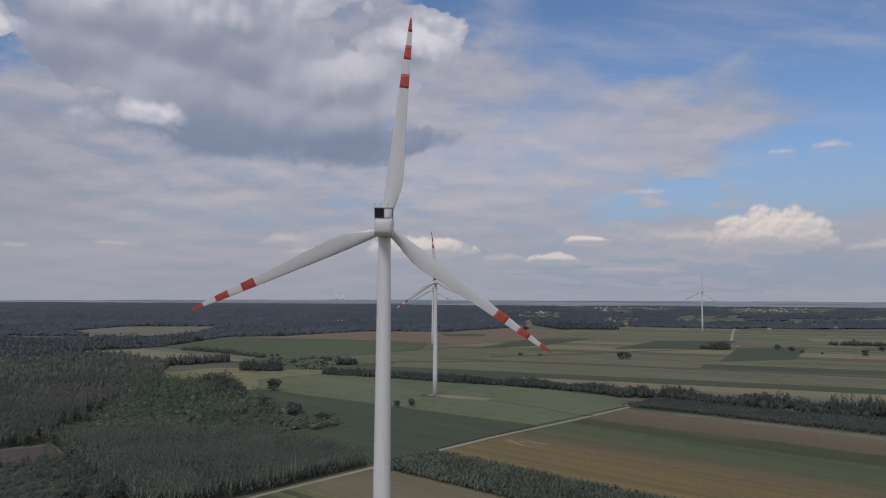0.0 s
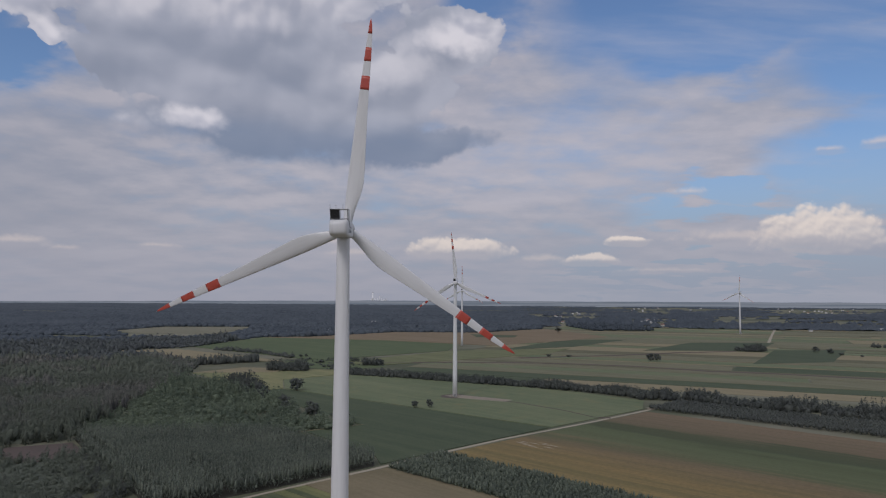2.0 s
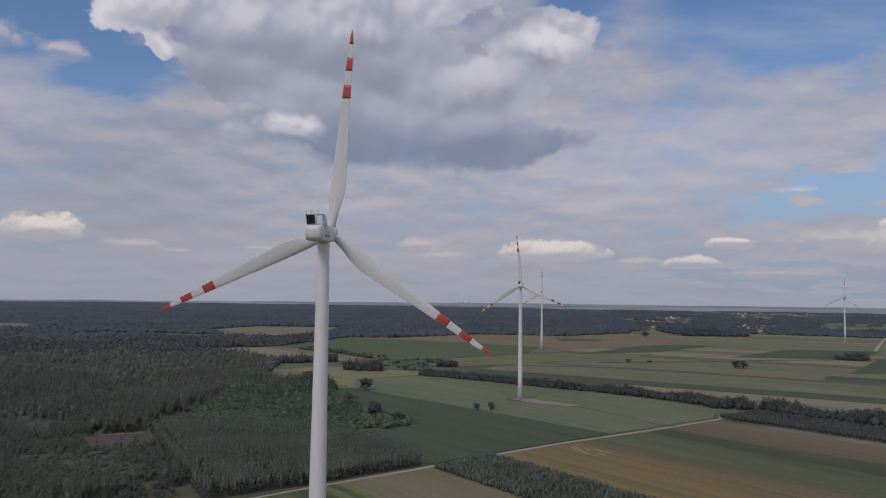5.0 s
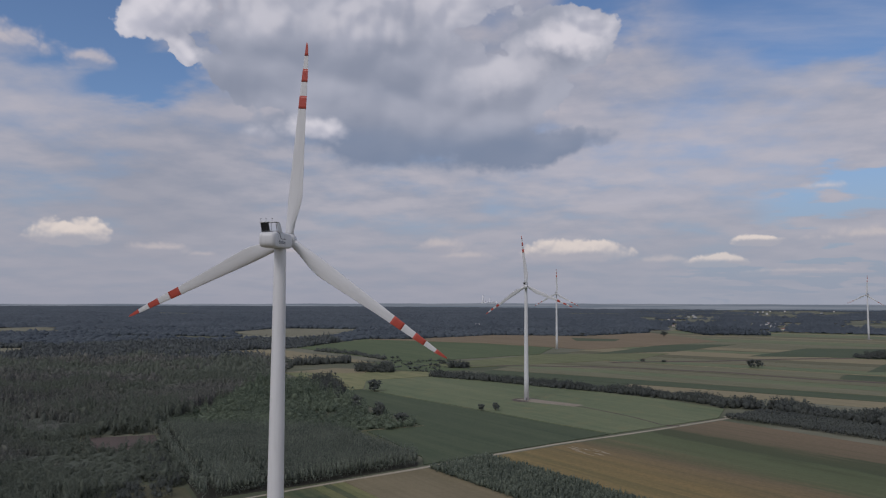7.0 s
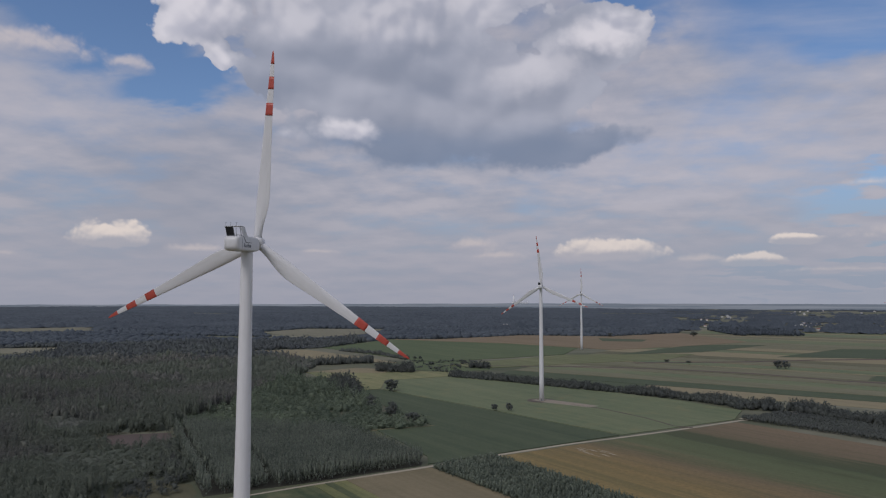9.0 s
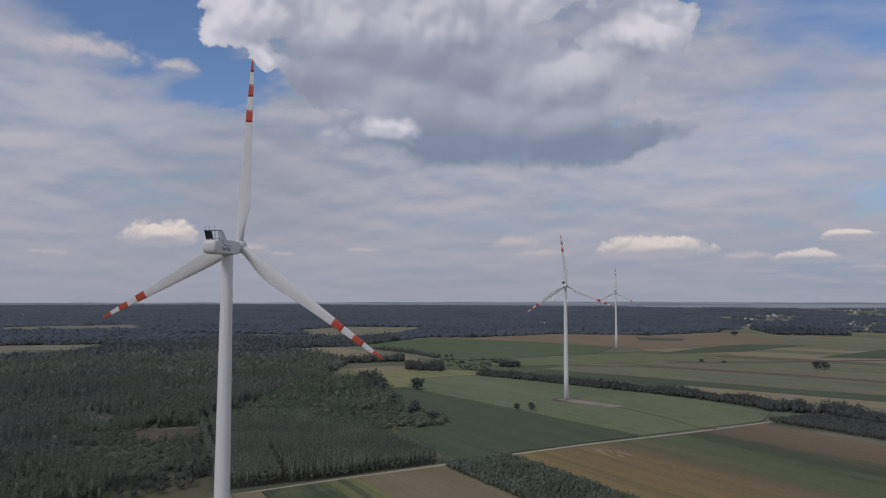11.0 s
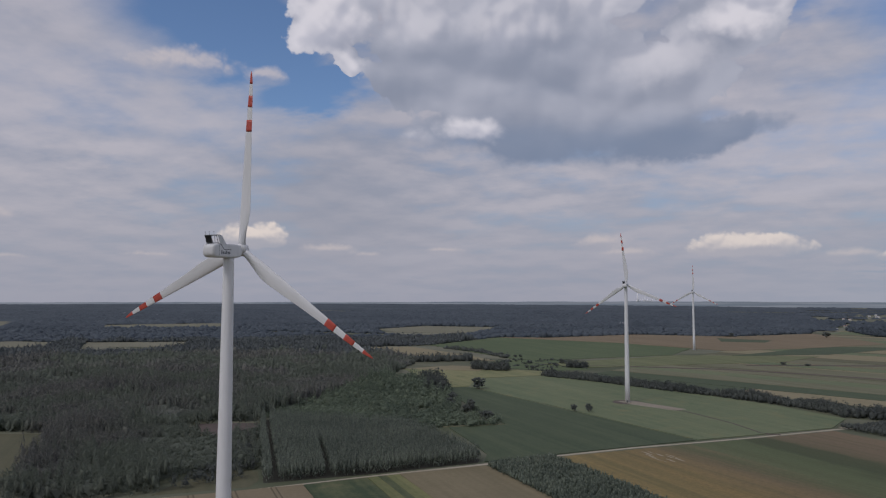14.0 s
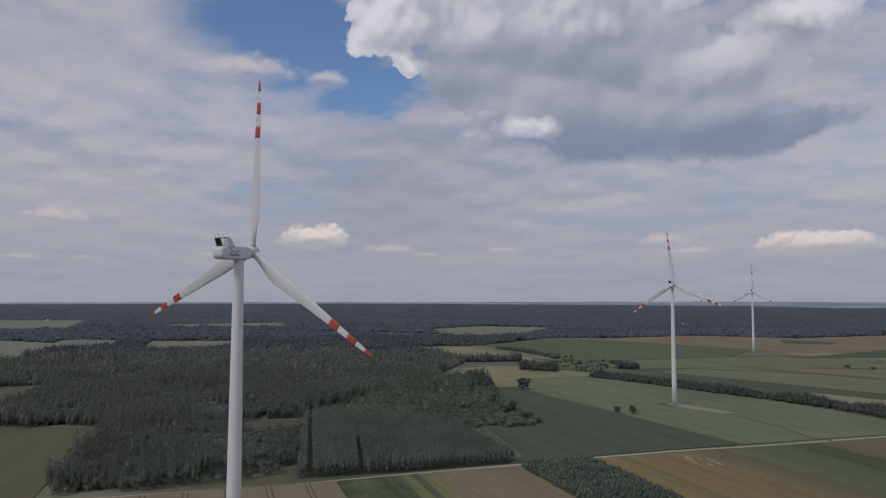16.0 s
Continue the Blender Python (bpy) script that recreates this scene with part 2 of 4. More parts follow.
def crop(name, c1, c2, turn, row=0.5, patch=0.5, tracks=0.0, weeds=None):
    """A field: sown rows along one way, soil and growth patches, tractor tracks."""
    m, n, b = material(name, 0.95, 0.0, 0.25)
    p = place(n)
    along = n.mapping(p, turn)
    rows = n.noise(n.mapping(along, 0, (0.008, 0.36, 1.0)), 1.0, 3.0, 0.6)
    broad = n.noise(n.mapping(along, 0, (0.004, 0.11, 1.0)), 1.0, 3.0, 0.6)
    rows = n.math("ADD", n.math("MULTIPLY", rows, 0.5), n.math("MULTIPLY", broad, 0.5))
    wide = n.noise(n.mapping(along, 0, (0.006, 0.028, 1.0)), 1.0, 5.0, 0.6)
    fine = n.noise(p, 0.5, 5.0, 0.75)
    spot = n.noise(p, 0.055, 5.0, 0.6)
    f = n.math("ADD", n.math("MULTIPLY", n.math("SUBTRACT", rows, 0.5), 4.2 * row), n.math("MULTIPLY", n.math("SUBTRACT", wide, 0.5), 1.6 * patch))
    f = n.math("ADD", f, n.math("ADD", n.math("MULTIPLY", n.math("SUBTRACT", spot, 0.5), patch), n.math("MULTIPLY", n.math("SUBTRACT", fine, 0.5), 1.6)))
    c = n.mix(n.math("ADD", f, 0.5, clamp=True), c1, c2)
    if weeds:
        c = n.mix(n.math("MULTIPLY", n.step(spot, 0.55, 0.72), 0.7), c, weeds)
    if tracks:
        w = n.add("ShaderNodeSeparateXYZ")
        n.put(w.inputs[0], along)
        cell = n.math("PINGPONG", n.math("ADD", w.outputs[1], n.math("MULTIPLY", wide, 1.5)), tracks)
        line = n.step(n.math("ABSOLUTE", n.math("SUBTRACT", cell, 1.1)), 0.55, 0.2)
        c = n.mix(n.math("MULTIPLY", line, 0.65), c, tuple(x * 0.35 for x in c1))
    n.put(b.inputs["Base Color"], c)
    bump(n, b, n.math("ADD", rows, fine), 0.5, 0.3)
    return m


def foliage(name, dark, light, scale=1.0, stand=0.02, rough=1.0, other=None, through_leaf=0.3, grain=0.7):
    """Leaves: light and dark clumps, whole stands that differ, some light passing through."""
    m, n, b = material(name, 0.8, 0.0, 0.2)
    g = n.add("ShaderNodeNewGeometry")
    p = g.outputs["Position"]
    leaf = n.noise(p, 0.85 * scale, 4.0, 0.75)
    wood = n.math("ADD", n.math("MULTIPLY", n.noise(p, stand, 4.0, 0.6), 0.55), n.math("MULTIPLY", n.noise(p, 0.11, 2.0, 0.6), 0.45))
    f = n.math("ADD", n.math("MULTIPLY", n.math("SUBTRACT", g.outputs["Random Per Island"], 0.5), grain * rough), n.math("MULTIPLY", n.math("SUBTRACT", leaf, 0.5), 1.3 * rough))
    f = n.math("ADD", f, n.math("MULTIPLY", n.math("SUBTRACT", wood, 0.5), 3.0))
    c = n.mix(n.math("ADD", f, 0.5, clamp=True), dark, light)
    if other:
        c = n.mix(n.math("MULTIPLY", n.step(n.noise(p, 0.0085, 3.0, 0.55), 0.42, 0.56), 0.85), c, other)
    n.put(b.inputs["Base Color"], c)
    bump(n, b, leaf, 0.45 * rough, 0.4)
    glow = n.add("ShaderNodeBsdfTranslucent")
    n.put(glow.inputs[0], c)
    both = n.add("ShaderNodeMixShader")
    both.inputs[0].default_value = through_leaf
    n.put(both.inputs[1], b.outputs[0]), n.put(both.inputs[2], glow.outputs[0])
    n.put(m.node_tree.nodes["Material Output"].inputs[0], both.outputs[0])
    return m


def brickish(name, c1, c2, scale):
    m, n, b = material(name, 0.85)
    p = n.add("ShaderNodeTexCoord").outputs["Object"]
    n.put(b.inputs["Base Color"], n.mix(n.step(n.noise(p, scale, 5.0), 0.3, 0.7), c1, c2))
    return m


TURN = 46.4   # turn that brings the fields' long way onto x
m_ground, n_, b_ = material("grassland", 0.95, 0.0, 0.25)
p_ = place(n_)
far_ = n_.noise(n_.mapping(p_, 40, (0.0016, 0.006, 1.0)), 1.0, 5.0)
mid_ = n_.noise(p_, 0.03, 5.0)
c_ = n_.mix(n_.step(far_, 0.35, 0.65), (0.085, 0.10, 0.062), (0.225, 0.22, 0.165))
c_ = n_.mix(n_.math("MULTIPLY", n_.step(mid_, 0.45, 0.7), 0.5), c_, (0.11, 0.12, 0.065))
n_.put(b_.inputs["Base Color"], c_)
bump(n_, b_, n_.noise(p_, 0.7, 4.0), 0.6, 0.3)

m_pale_green = crop("pale_green_crop", (0.108, 0.147, 0.083), (0.186, 0.208, 0.117), TURN, 0.45, 0.9, 0.0, (0.20, 0.185, 0.095))
m_dark_green = crop("dark_green_crop", (0.058, 0.082, 0.049), (0.096, 0.118, 0.069), TURN, 0.6, 0.6)
m_mid_green = crop("green_crop", (0.078, 0.112, 0.056), (0.122, 0.152, 0.078), TURN, 0.6, 0.7)
# patch of sunlight on this meadow is put into its raised base colours
m_meadow_sunlit = crop("yellow_green_meadow_sunlit_tint", (0.165, 0.185, 0.092), (0.265, 0.255, 0.130), TURN, 0.5, 1.5, 0.0, (0.11, 0.135, 0.065))
m_straw = crop("ripe_grain", (0.215, 0.190, 0.115), (0.285, 0.248, 0.155), TURN, 0.5, 0.5)
m_brown = crop("ripening_brown_grain", (0.180, 0.142, 0.088), (0.240, 0.188, 0.124), TURN, 0.5, 0.8)
m_tan = crop("tan_grain", (0.168, 0.145, 0.088), (0.228, 0.194, 0.122), TURN, 0.5, 0.9)
m_tramline = crop("grain_with_tramlines", (0.195, 0.160, 0.102), (0.250, 0.208, 0.138), TURN, 0.35, 0.6, 9.0)
m_plot = crop("vegetable_plot", (0.056, 0.080, 0.044), (0.125, 0.136, 0.070), TURN, 0.6, 2.2, 0.0, (0.160, 0.145, 0.085))
m_grassy = crop("grassy_strip", (0.110, 0.132, 0.058), (0.205, 0.205, 0.095), TURN, 0.6, 2.2, 0.0, (0.075, 0.090, 0.045))
# litter kept very dark: shade between the plantation trees is in its colour
m_litter_shaded = crop("shade_darkened_litter", (0.038, 0.038, 0.030), (0.055, 0.055, 0.042), TURN, 0.2, 1.0)
m_olive = crop("olive_grass_strip", (0.112, 0.116, 0.070), (0.152, 0.146, 0.090), TURN, 0.6, 0.7)
m_lush = crop("yellowish_green_meadow", (0.122, 0.145, 0.072), (0.190, 0.198, 0.104), TURN, 0.8, 1.2)
m_dry = crop("dry_rough_meadow", (0.090, 0.094, 0.058), (0.126, 0.122, 0.076), TURN, 0.5, 1.2)
m_heath = crop("dry_heath", (0.130, 0.102, 0.092), (0.102, 0.086, 0.078), TURN, 0.2, 1.0)
m_faded = crop("faded_pale_grass", (0.17, 0.168, 0.118), (0.23, 0.222, 0.16), TURN, 0.4, 0.8)
m_pale_olive = crop("pale_olive_stubble", (0.142, 0.146, 0.088), (0.202, 0.194, 0.126), TURN, 0.7, 0.9)


def big_field():
    """Grain that gives way to grass and back in soft, ragged bands across the field."""
    m, n, b = material("banded_grain_and_grass", 0.95, 0.0, 0.25)
    p = place(n)
    along = n.mapping(p, TURN)
    rows = n.noise(n.mapping(along, 0, (0.007, 0.30, 1.0)), 1.0, 3.0, 0.6)
    broad = n.noise(n.mapping(along, 0, (0.004, 0.10, 1.0)), 1.0, 3.0, 0.6)
    rows = n.math("ADD", n.math("MULTIPLY", rows, 0.5), n.math("MULTIPLY", broad, 0.5))
    wide = n.noise(n.mapping(along, 0, (0.004, 0.030, 1.0)), 1.0, 5.0, 0.6)
    spot = n.noise(p, 0.05, 5.0, 0.6)
    fine = n.noise(p, 0.5, 5.0, 0.75)
    q = n.add("ShaderNodeSeparateXYZ")
    n.put(q.inputs[0], p)
    u = n.math("ADD", n.math("MULTIPLY", n.math("SUBTRACT", q.outputs[0], 28.0), 0.724), n.math("MULTIPLY", n.math("SUBTRACT", q.outputs[1], 402.0), 0.69))
    u = n.math("ADD", u, n.math("ADD", n.math("MULTIPLY", n.math("SUBTRACT", wide, 0.5), 44.0), n.math("MULTIPLY", n.math("SUBTRACT", spot, 0.5), 12.0)))
    u = n.math("ADD", u, n.math("MULTIPLY", n.math("SUBTRACT", rows, 0.5), 36.0))
    ramp = n.add("ShaderNodeValToRGB")
    n.put(ramp.inputs[0], n.math("MULTIPLY", u, 1 / 215.0))
    stops = [(0.0, (0.285, 0.212, 0.088)), (0.2, (0.250, 0.182, 0.080)), (0.34, (0.20, 0.15, 0.088)), (0.43, (0.125, 0.145, 0.075)), (0.58, (0.108, 0.135, 0.068)), (0.61, (0.068, 0.086, 0.047)), (0.70, (0.075, 0.088, 0.048)), (0.74, (0.185, 0.14, 0.092)), (1.0, (0.215, 0.16, 0.105))]
    e = ramp.color_ramp.elements
    while len(e) < len(stops):
        e.new(0.5)
    for k, (at, c) in zip(e, stops):
        k.position, k.color = at, (*c, 1)
    c = n.mix(n.math("MULTIPLY", n.step(rows, 0.42, 0.62), 0.42), ramp.outputs[0], (0.085, 0.10, 0.05))
    c = n.mix(n.math("MULTIPLY", n.step(fine, 0.35, 0.7), 0.35), c, (0.07, 0.07, 0.04))
    n.put(b.inputs["Base Color"], c)
    bump(n, b, n.math("ADD", rows, fine), 0.5, 0.3)
    return m


m_banded = big_field()
m_dirt = crop("sandy_track", (0.44, 0.40, 0.32), (0.34, 0.30, 0.23), -47.0, 0.5, 0.6)
m_leaf_dark = foliage("mixed_forest_leaves", (0.104, 0.108, 0.108), (0.225, 0.228, 0.200), 1.0, 0.011, 1.0, (0.146, 0.172, 0.134), 0.3, 0.9)
# the farther leaves are bluer: distance haze put into their base colour
m_leaf_mid_hazed = foliage("haze_tinted_distant_leaves", (0.068, 0.078, 0.084), (0.112, 0.128, 0.124), 0.6, 0.008, 0.8, None, 0.0)
m_leaf_far_hazed = foliage("haze_tinted_far_leaves", (0.050, 0.064, 0.080), (0.092, 0.111, 0.129), 0.3, 0.004, 0.5, None, 0.0)
m_leaf_light = foliage("broad_leaves", (0.110, 0.142, 0.108), (0.220, 0.268, 0.186), 1.0, 0.014)
m_leaf_young = foliage("young_plantation_leaves", (0.112, 0.134, 0.114), (0.248, 0.282, 0.226), 1.0, 0.02, 1.0, None, 0.3, 1.1)
m_leaf_small = foliage("small_plantation_leaves", (0.092, 0.114, 0.094), (0.205, 0.240, 0.184), 1.0, 0.02, 1.0, None, 0.3, 1.0)
m_leaf_hedge = foliage("hedge_leaves", (0.094, 0.105, 0.102), (0.140, 0.156, 0.138), 1.0, 0.02, 1.0, None, 0.3, 0.35)
m_bark = brickish("bark", (0.07, 0.055, 0.04), (0.13, 0.11, 0.085), 3.0)
m_white = painted("white_tower_paint", (0.74, 0.75, 0.76), 0.38, 0.08)
m_blade = painted("white_blade_gelcoat", (0.72, 0.73, 0.74), 0.34, 0.10)
m_red = painted("red_warning_paint", (0.50, 0.085, 0.060), 0.42, 0.15)
m_nacelle = painted("white_fibreglass", (0.70, 0.71, 0.72), 0.4, 0.14)
m_dark = painted("dark_radiator_metal", (0.03, 0.032, 0.036), 0.5, 0.3)
m_steel = painted("grey_steel", (0.24, 0.25, 0.26), 0.45, 0.3, 0.6)
m_letter = painted("dark_blue_grey_letters", (0.035, 0.05, 0.075), 0.5, 0.1)
m_concrete = brickish("concrete", (0.30, 0.28, 0.25), (0.42, 0.40, 0.36), 0.8)
m_gravel = brickish("compacted_gravel", (0.23, 0.20, 0.152), (0.32, 0.275, 0.215), 0.6)
m_render = brickish("house_render", (0.62, 0.60, 0.55), (0.72, 0.70, 0.66), 0.4)
m_bright = brickish("white_cladding", (0.78, 0.79, 0.80), (0.86, 0.86, 0.86), 0.1)
m_tiles = brickish("roof_tiles", (0.20, 0.11, 0.085), (0.27, 0.16, 0.12), 0.7)
m_grey_roof = brickish("grey_roof_sheet", (0.30, 0.31, 0.32), (0.42, 0.42, 0.42), 0.5)
m_glass = painted("window_glass", (0.03, 0.035, 0.04), 0.1, 0.05)


# ---- mesh helpers ----
def mesh(name, bm, mat, smooth=False):
    me = bpy.data.meshes.new(name)
    bm.to_mesh(me)
    bm.free()
    me.materials.append(mat)
    if smooth:
        me.polygons.foreach_set("use_smooth", [True] * len(me.polygons))
    return me


def part(name, data, mat, parent, label="", smooth=False, m=None):
    """One mesh object under a thing or a part; data is a bmesh or a mesh that is shared."""
    ob = new(name, mesh(name, data, mat, smooth) if isinstance(data, bmesh.types.BMesh) else data)
    ob.parent = parent
    if m is not None:
        ob.matrix_basis = m
    return tagged(ob, label)


def thing(name, m, label, category, group="", kind=""):
    ob = new(name)
    ob.matrix_basis = m
    return tagged(ob, label, category, group, kind)


def box(bm, x0, x1, y0, y1, z0, z1, bevel=0.0):
    k = bmesh.ops.create_cube(bm, size=1.0, matrix=Matrix.Translation(((x0 + x1) / 2, (y0 + y1) / 2, (z0 + z1) / 2)) @ Matrix.Diagonal((x1 - x0, y1 - y0, z1 - z0, 1)))
    if bevel:
        bmesh.ops.bevel(bm, geom=list({e for v in k["verts"] for e in v.link_edges}), offset=bevel, segments=2, affect="EDGES", profile=0.5)
    return bm


def loft(bm, rings, cap=True):
    """Rings of equally many points joined by faces."""
    made = [[bm.verts.new(p) for p in r] for r in rings]
    for a, b in zip(made, made[1:]):
        for i in range(len(a)):
            j = (i + 1) % len(a)
            bm.faces.new((a[i], a[j], b[j], b[i]))
    if cap:
        bm.faces.new(list(reversed(made[0])))
        bm.faces.new(made[-1])
    return bm


def circle(r, z, n=48, cx=0.0, cy=0.0):
    return [(cx + r * math.cos(2 * math.pi * i / n), cy + r * math.sin(2 * math.pi * i / n), z) for i in range(n)]


def rod(bm, p, q, r, n=8):
    p, q = Vector(p), Vector(q)
    turn = (q - p).to_track_quat("Z", "Y").to_matrix()
    return loft(bm, [[c + turn @ Vector((r * math.cos(2 * math.pi * i / n), r * math.sin(2 * math.pi * i / n), 0)) for i in range(n)] for c in (p, q)])


def far_rim(way):
    """Height of the farthest land, by the bearing in degrees, and how much of it is the hazy last ridge."""
    top = 50.5 + 10.0 * np.clip((way + 26.0) / 24.0, 0, 1) + 4.0 * np.clip((way - 12.0) / 18.0, 0, 1)
    return top, 9.0 + 24.0 * np.clip((way + 26.0) / 32.0, 0, 1)


def level(x, y):
    """Height of the land: flat, rising gently a long way off."""
    east, north = np.asarray(x, float) - 65.0, np.asarray(y, float)
    r, way = np.hypot(east, north), np.degrees(np.arctan2(east, north))
    top, ridge = far_rim(way)
    return (top - ridge - 2.5) * np.clip((r - 2200.0) / 2650.0, 0, 1) ** 2


# ---- ground ----
bm = bmesh.new()
radii = [0, 150, 300, 500, 750, 1000, 1400, 1800, 2200] + [2200 + 110 * i for i in range(1, 27)]
N = 120
loops = []
for r in radii:
    if r == 0:
        loops.append([bm.verts.new((65, 0, 0))])
        continue
    ring = [(65 + r * math.sin(2 * math.pi * i / N), r * math.cos(2 * math.pi * i / N)) for i in range(N)]
    loops.append([bm.verts.new((x, y, float(level(x, y)))) for x, y in ring])
for i in range(N):
    bm.faces.new((loops[0][0], loops[1][(i + 1) % N], loops[1][i]))
for a, b in zip(loops[1:], loops[2:]):
    for i in range(N):
        j = (i + 1) % N
        bm.faces.new((a[i], a[j], b[j], b[i]))
bmesh.ops.recalc_face_normals(bm, faces=bm.faces)
tagged(new("ground", mesh("ground", bm, m_ground, True)), "flat green and straw-coloured farmland reaching to the horizon", "ground", kind="structure")


# the last ridge, far behind everything: a backdrop that emits its haze colour
m_ridge_glow = bpy.data.materials.new("glowing_hazy_distance")
m_ridge_glow.use_nodes = True
n_ = Nodes(m_ridge_glow.node_tree)
m_ridge_glow.node_tree.nodes.clear()
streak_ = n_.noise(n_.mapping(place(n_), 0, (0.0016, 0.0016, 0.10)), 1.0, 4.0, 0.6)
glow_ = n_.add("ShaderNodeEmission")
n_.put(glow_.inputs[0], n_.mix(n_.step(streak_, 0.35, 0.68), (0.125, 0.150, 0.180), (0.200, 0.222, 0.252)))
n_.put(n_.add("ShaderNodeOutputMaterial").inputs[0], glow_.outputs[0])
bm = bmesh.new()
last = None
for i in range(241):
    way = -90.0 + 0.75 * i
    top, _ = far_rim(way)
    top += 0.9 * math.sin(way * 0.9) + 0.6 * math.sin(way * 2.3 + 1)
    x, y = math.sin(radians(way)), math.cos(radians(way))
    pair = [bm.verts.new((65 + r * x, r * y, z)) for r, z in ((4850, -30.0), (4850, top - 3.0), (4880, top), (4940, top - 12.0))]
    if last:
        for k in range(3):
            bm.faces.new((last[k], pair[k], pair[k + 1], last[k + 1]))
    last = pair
tagged(new("backdrop", mesh("backdrop", bm, m_ridge_glow, True)), "glowing pale blue-grey backdrop ridge along the horizon, haze put into its colour", "distance", kind="structure")


def slab(name, pts, mat, h, label, category="field", group="fields"):
    """A standing crop: an even sheet with sides down to the ground."""
    bm = bmesh.new()
    pts = [Vector((x, y)) for x, y in pts]
    if sum(a.x * b.y - b.x * a.y for a, b in zip(pts, pts[1:] + pts[:1])) < 0:
        pts.reverse()
    rim = []
    for a, b in zip(pts, pts[1:] + pts[:1]):
        k = max(1, int((b - a).length / 60))
        side = Vector((b.y - a.y, a.x - b.x)).normalized()
        rim += [a.lerp(b, i / k) + side * (random.uniform(-0.8, 0.8) if i else 0) for i in range(k)]
    loft(bm, [[(p.x, p.y, float(level(p.x, p.y)) - 0.05) for p in rim], [(p.x, p.y, float(level(p.x, p.y)) + h) for p in rim]])
    bmesh.ops.triangulate(bm, faces=[f for f in bm.faces if len(f.verts) > 4])
    return tagged(new(name, mesh(name, bm, mat)), label, category, group, "structure")


def ribbon(name, pts, width, mat, h, label, category):
    """A track with a raised bed and a worn, uneven rim."""
    bm = bmesh.new()
    pts = [Vector(p) for p in pts]
    fine = []
    for a, b in zip(pts, pts[1:]):
        k = max(1, int((b - a).length / 12))
        fine += [a.lerp(b, i / k) for i in range(k)]
    fine.append(pts[-1])
    rows = []
    for i, p in enumerate(fine):
        d = (fine[min(i + 1, len(fine) - 1)] - fine[max(i - 1, 0)]).normalized()
        s = Vector((-d.y, d.x)) * width / 2 * random.uniform(0.85, 1.15)
        z = float(level(p.x, p.y))
        rows.append([bm.verts.new((q.x, q.y, z + e)) for q, e in ((p - s, 0.0), (p - s * 0.8, h), (p, h * 0.8), (p + s * 0.8, h), (p + s, 0.0))])
    for a, b in zip(rows, rows[1:]):
        for i in range(4):
            bm.faces.new((a[i], b[i], b[i + 1], a[i + 1]))
    bmesh.ops.recalc_face_normals(bm, faces=bm.faces)
    return tagged(new(name, mesh(name, bm, mat)), label, category, kind="structure")


# road across the fields; OUT points away from it to the south-east
ROAD = [(-290, 98), (-153, 224), (-88, 281), (-50, 322), (-3, 369), (28, 402), (67, 441), (103, 472), (137, 502), (190, 552), (245, 600)]
OUT = Vector((0.69, -0.724))


def strip(name, a, b, mat, h, label, length=260.0):
    """A field between two points of the road, running away from it."""
    a, b = Vector(a) + OUT * 3.4, Vector(b) + OUT * 3.4
    return slab(name, [a, b, b + OUT * length, a + OUT * length], mat, h, label)


ribbon("road", ROAD, 2.7, m_dirt, 0.14, "pale sandy farm track between the fields", "road")
strip("field", (-280, 108), (-71, 302), m_tramline, 0.45, "ripe tan grain field with dark tractor tramlines")
strip("field", (-70.5, 302.5), (-49, 325), m_plot, 0.35, "dark green vegetable plot beside the track")
strip("field", (-48.7, 325.3), (-45, 329), m_grassy, 0.30, "narrow yellow-green strip of grass between plots")
strip("field", (-44.8, 329.2), (-42, 332), m_plot, 0.36, "narrow dark green strip of plants between plots")
strip("field", (-41.8, 332.2), (-37, 337), m_grassy, 0.30, "narrow yellow-green strip of grass between plots")
strip("field", (-36.8, 337.2), (-1.8, 370.0), m_tan, 0.42, "brown ripening grain field beside the young plantation")
strip("field", (29, 403), (184, 545), m_banded, 0.42, "brown ripening grain field with ragged green bands beside the track", 330)
slab("field", [(-112, 672), (103, 479), (187, 555), (202, 600), (160, 650), (110, 690), (60, 720), (0, 758), (-66, 796), (-128, 742)], m_pale_green, 0.40, "pale green crop field round the second wind turbine")
slab("field", [(-140, 648), (-114, 670), (101, 477), (27, 405), (-3, 375), (-7, 393), (-30, 427), (-56, 462), (-22, 486), (-62, 540), (-95, 590)], m_dark_green, 0.45, "dark green crop field beside the sandy track")
slab("field", [(-241, 802), (-201, 862), (-79, 842), (-24, 810), (-64, 804), (-129, 744), (-114, 674), (-142, 652), (-168, 705)], m_meadow_sunlit, 0.3, "yellow-green meadow at the edge of the forest, sunlight put into its lighter colour")
slab("field", [(-244, 805), (-203, 866), (-150, 862), (-150, 815)], m_straw, 0.42, "small straw-coloured field at the edge of the forest")
slab("field", [(-484, 1109), (-384, 1156), (-230, 1020), (-170, 950), (-279, 946)], m_straw, 0.5, "straw-coloured field behind a strip of trees")
slab("field", [(-746, 1740), (-708, 1979), (-465, 1991), (-470, 1620), (-632, 1620)], m_faded, 0.5, "yellow-green clearing in the forest")
slab("field", [(-372, 1210), (-326, 1490), (-60, 1400), (75, 1304), (52, 1144), (-111, 983), (-150, 985)], m_mid_green, 0.55, "wide green field between hedge and grain")
slab("field", [(-326, 1495), (-226, 1520), (-61, 1728), (147, 1720), (337, 1931), (420, 1560), (280, 1403), (136, 1267), (78, 1308), (-58, 1404)], m_brown, 0.6, "wide brown grain field beside the third wind turbine")
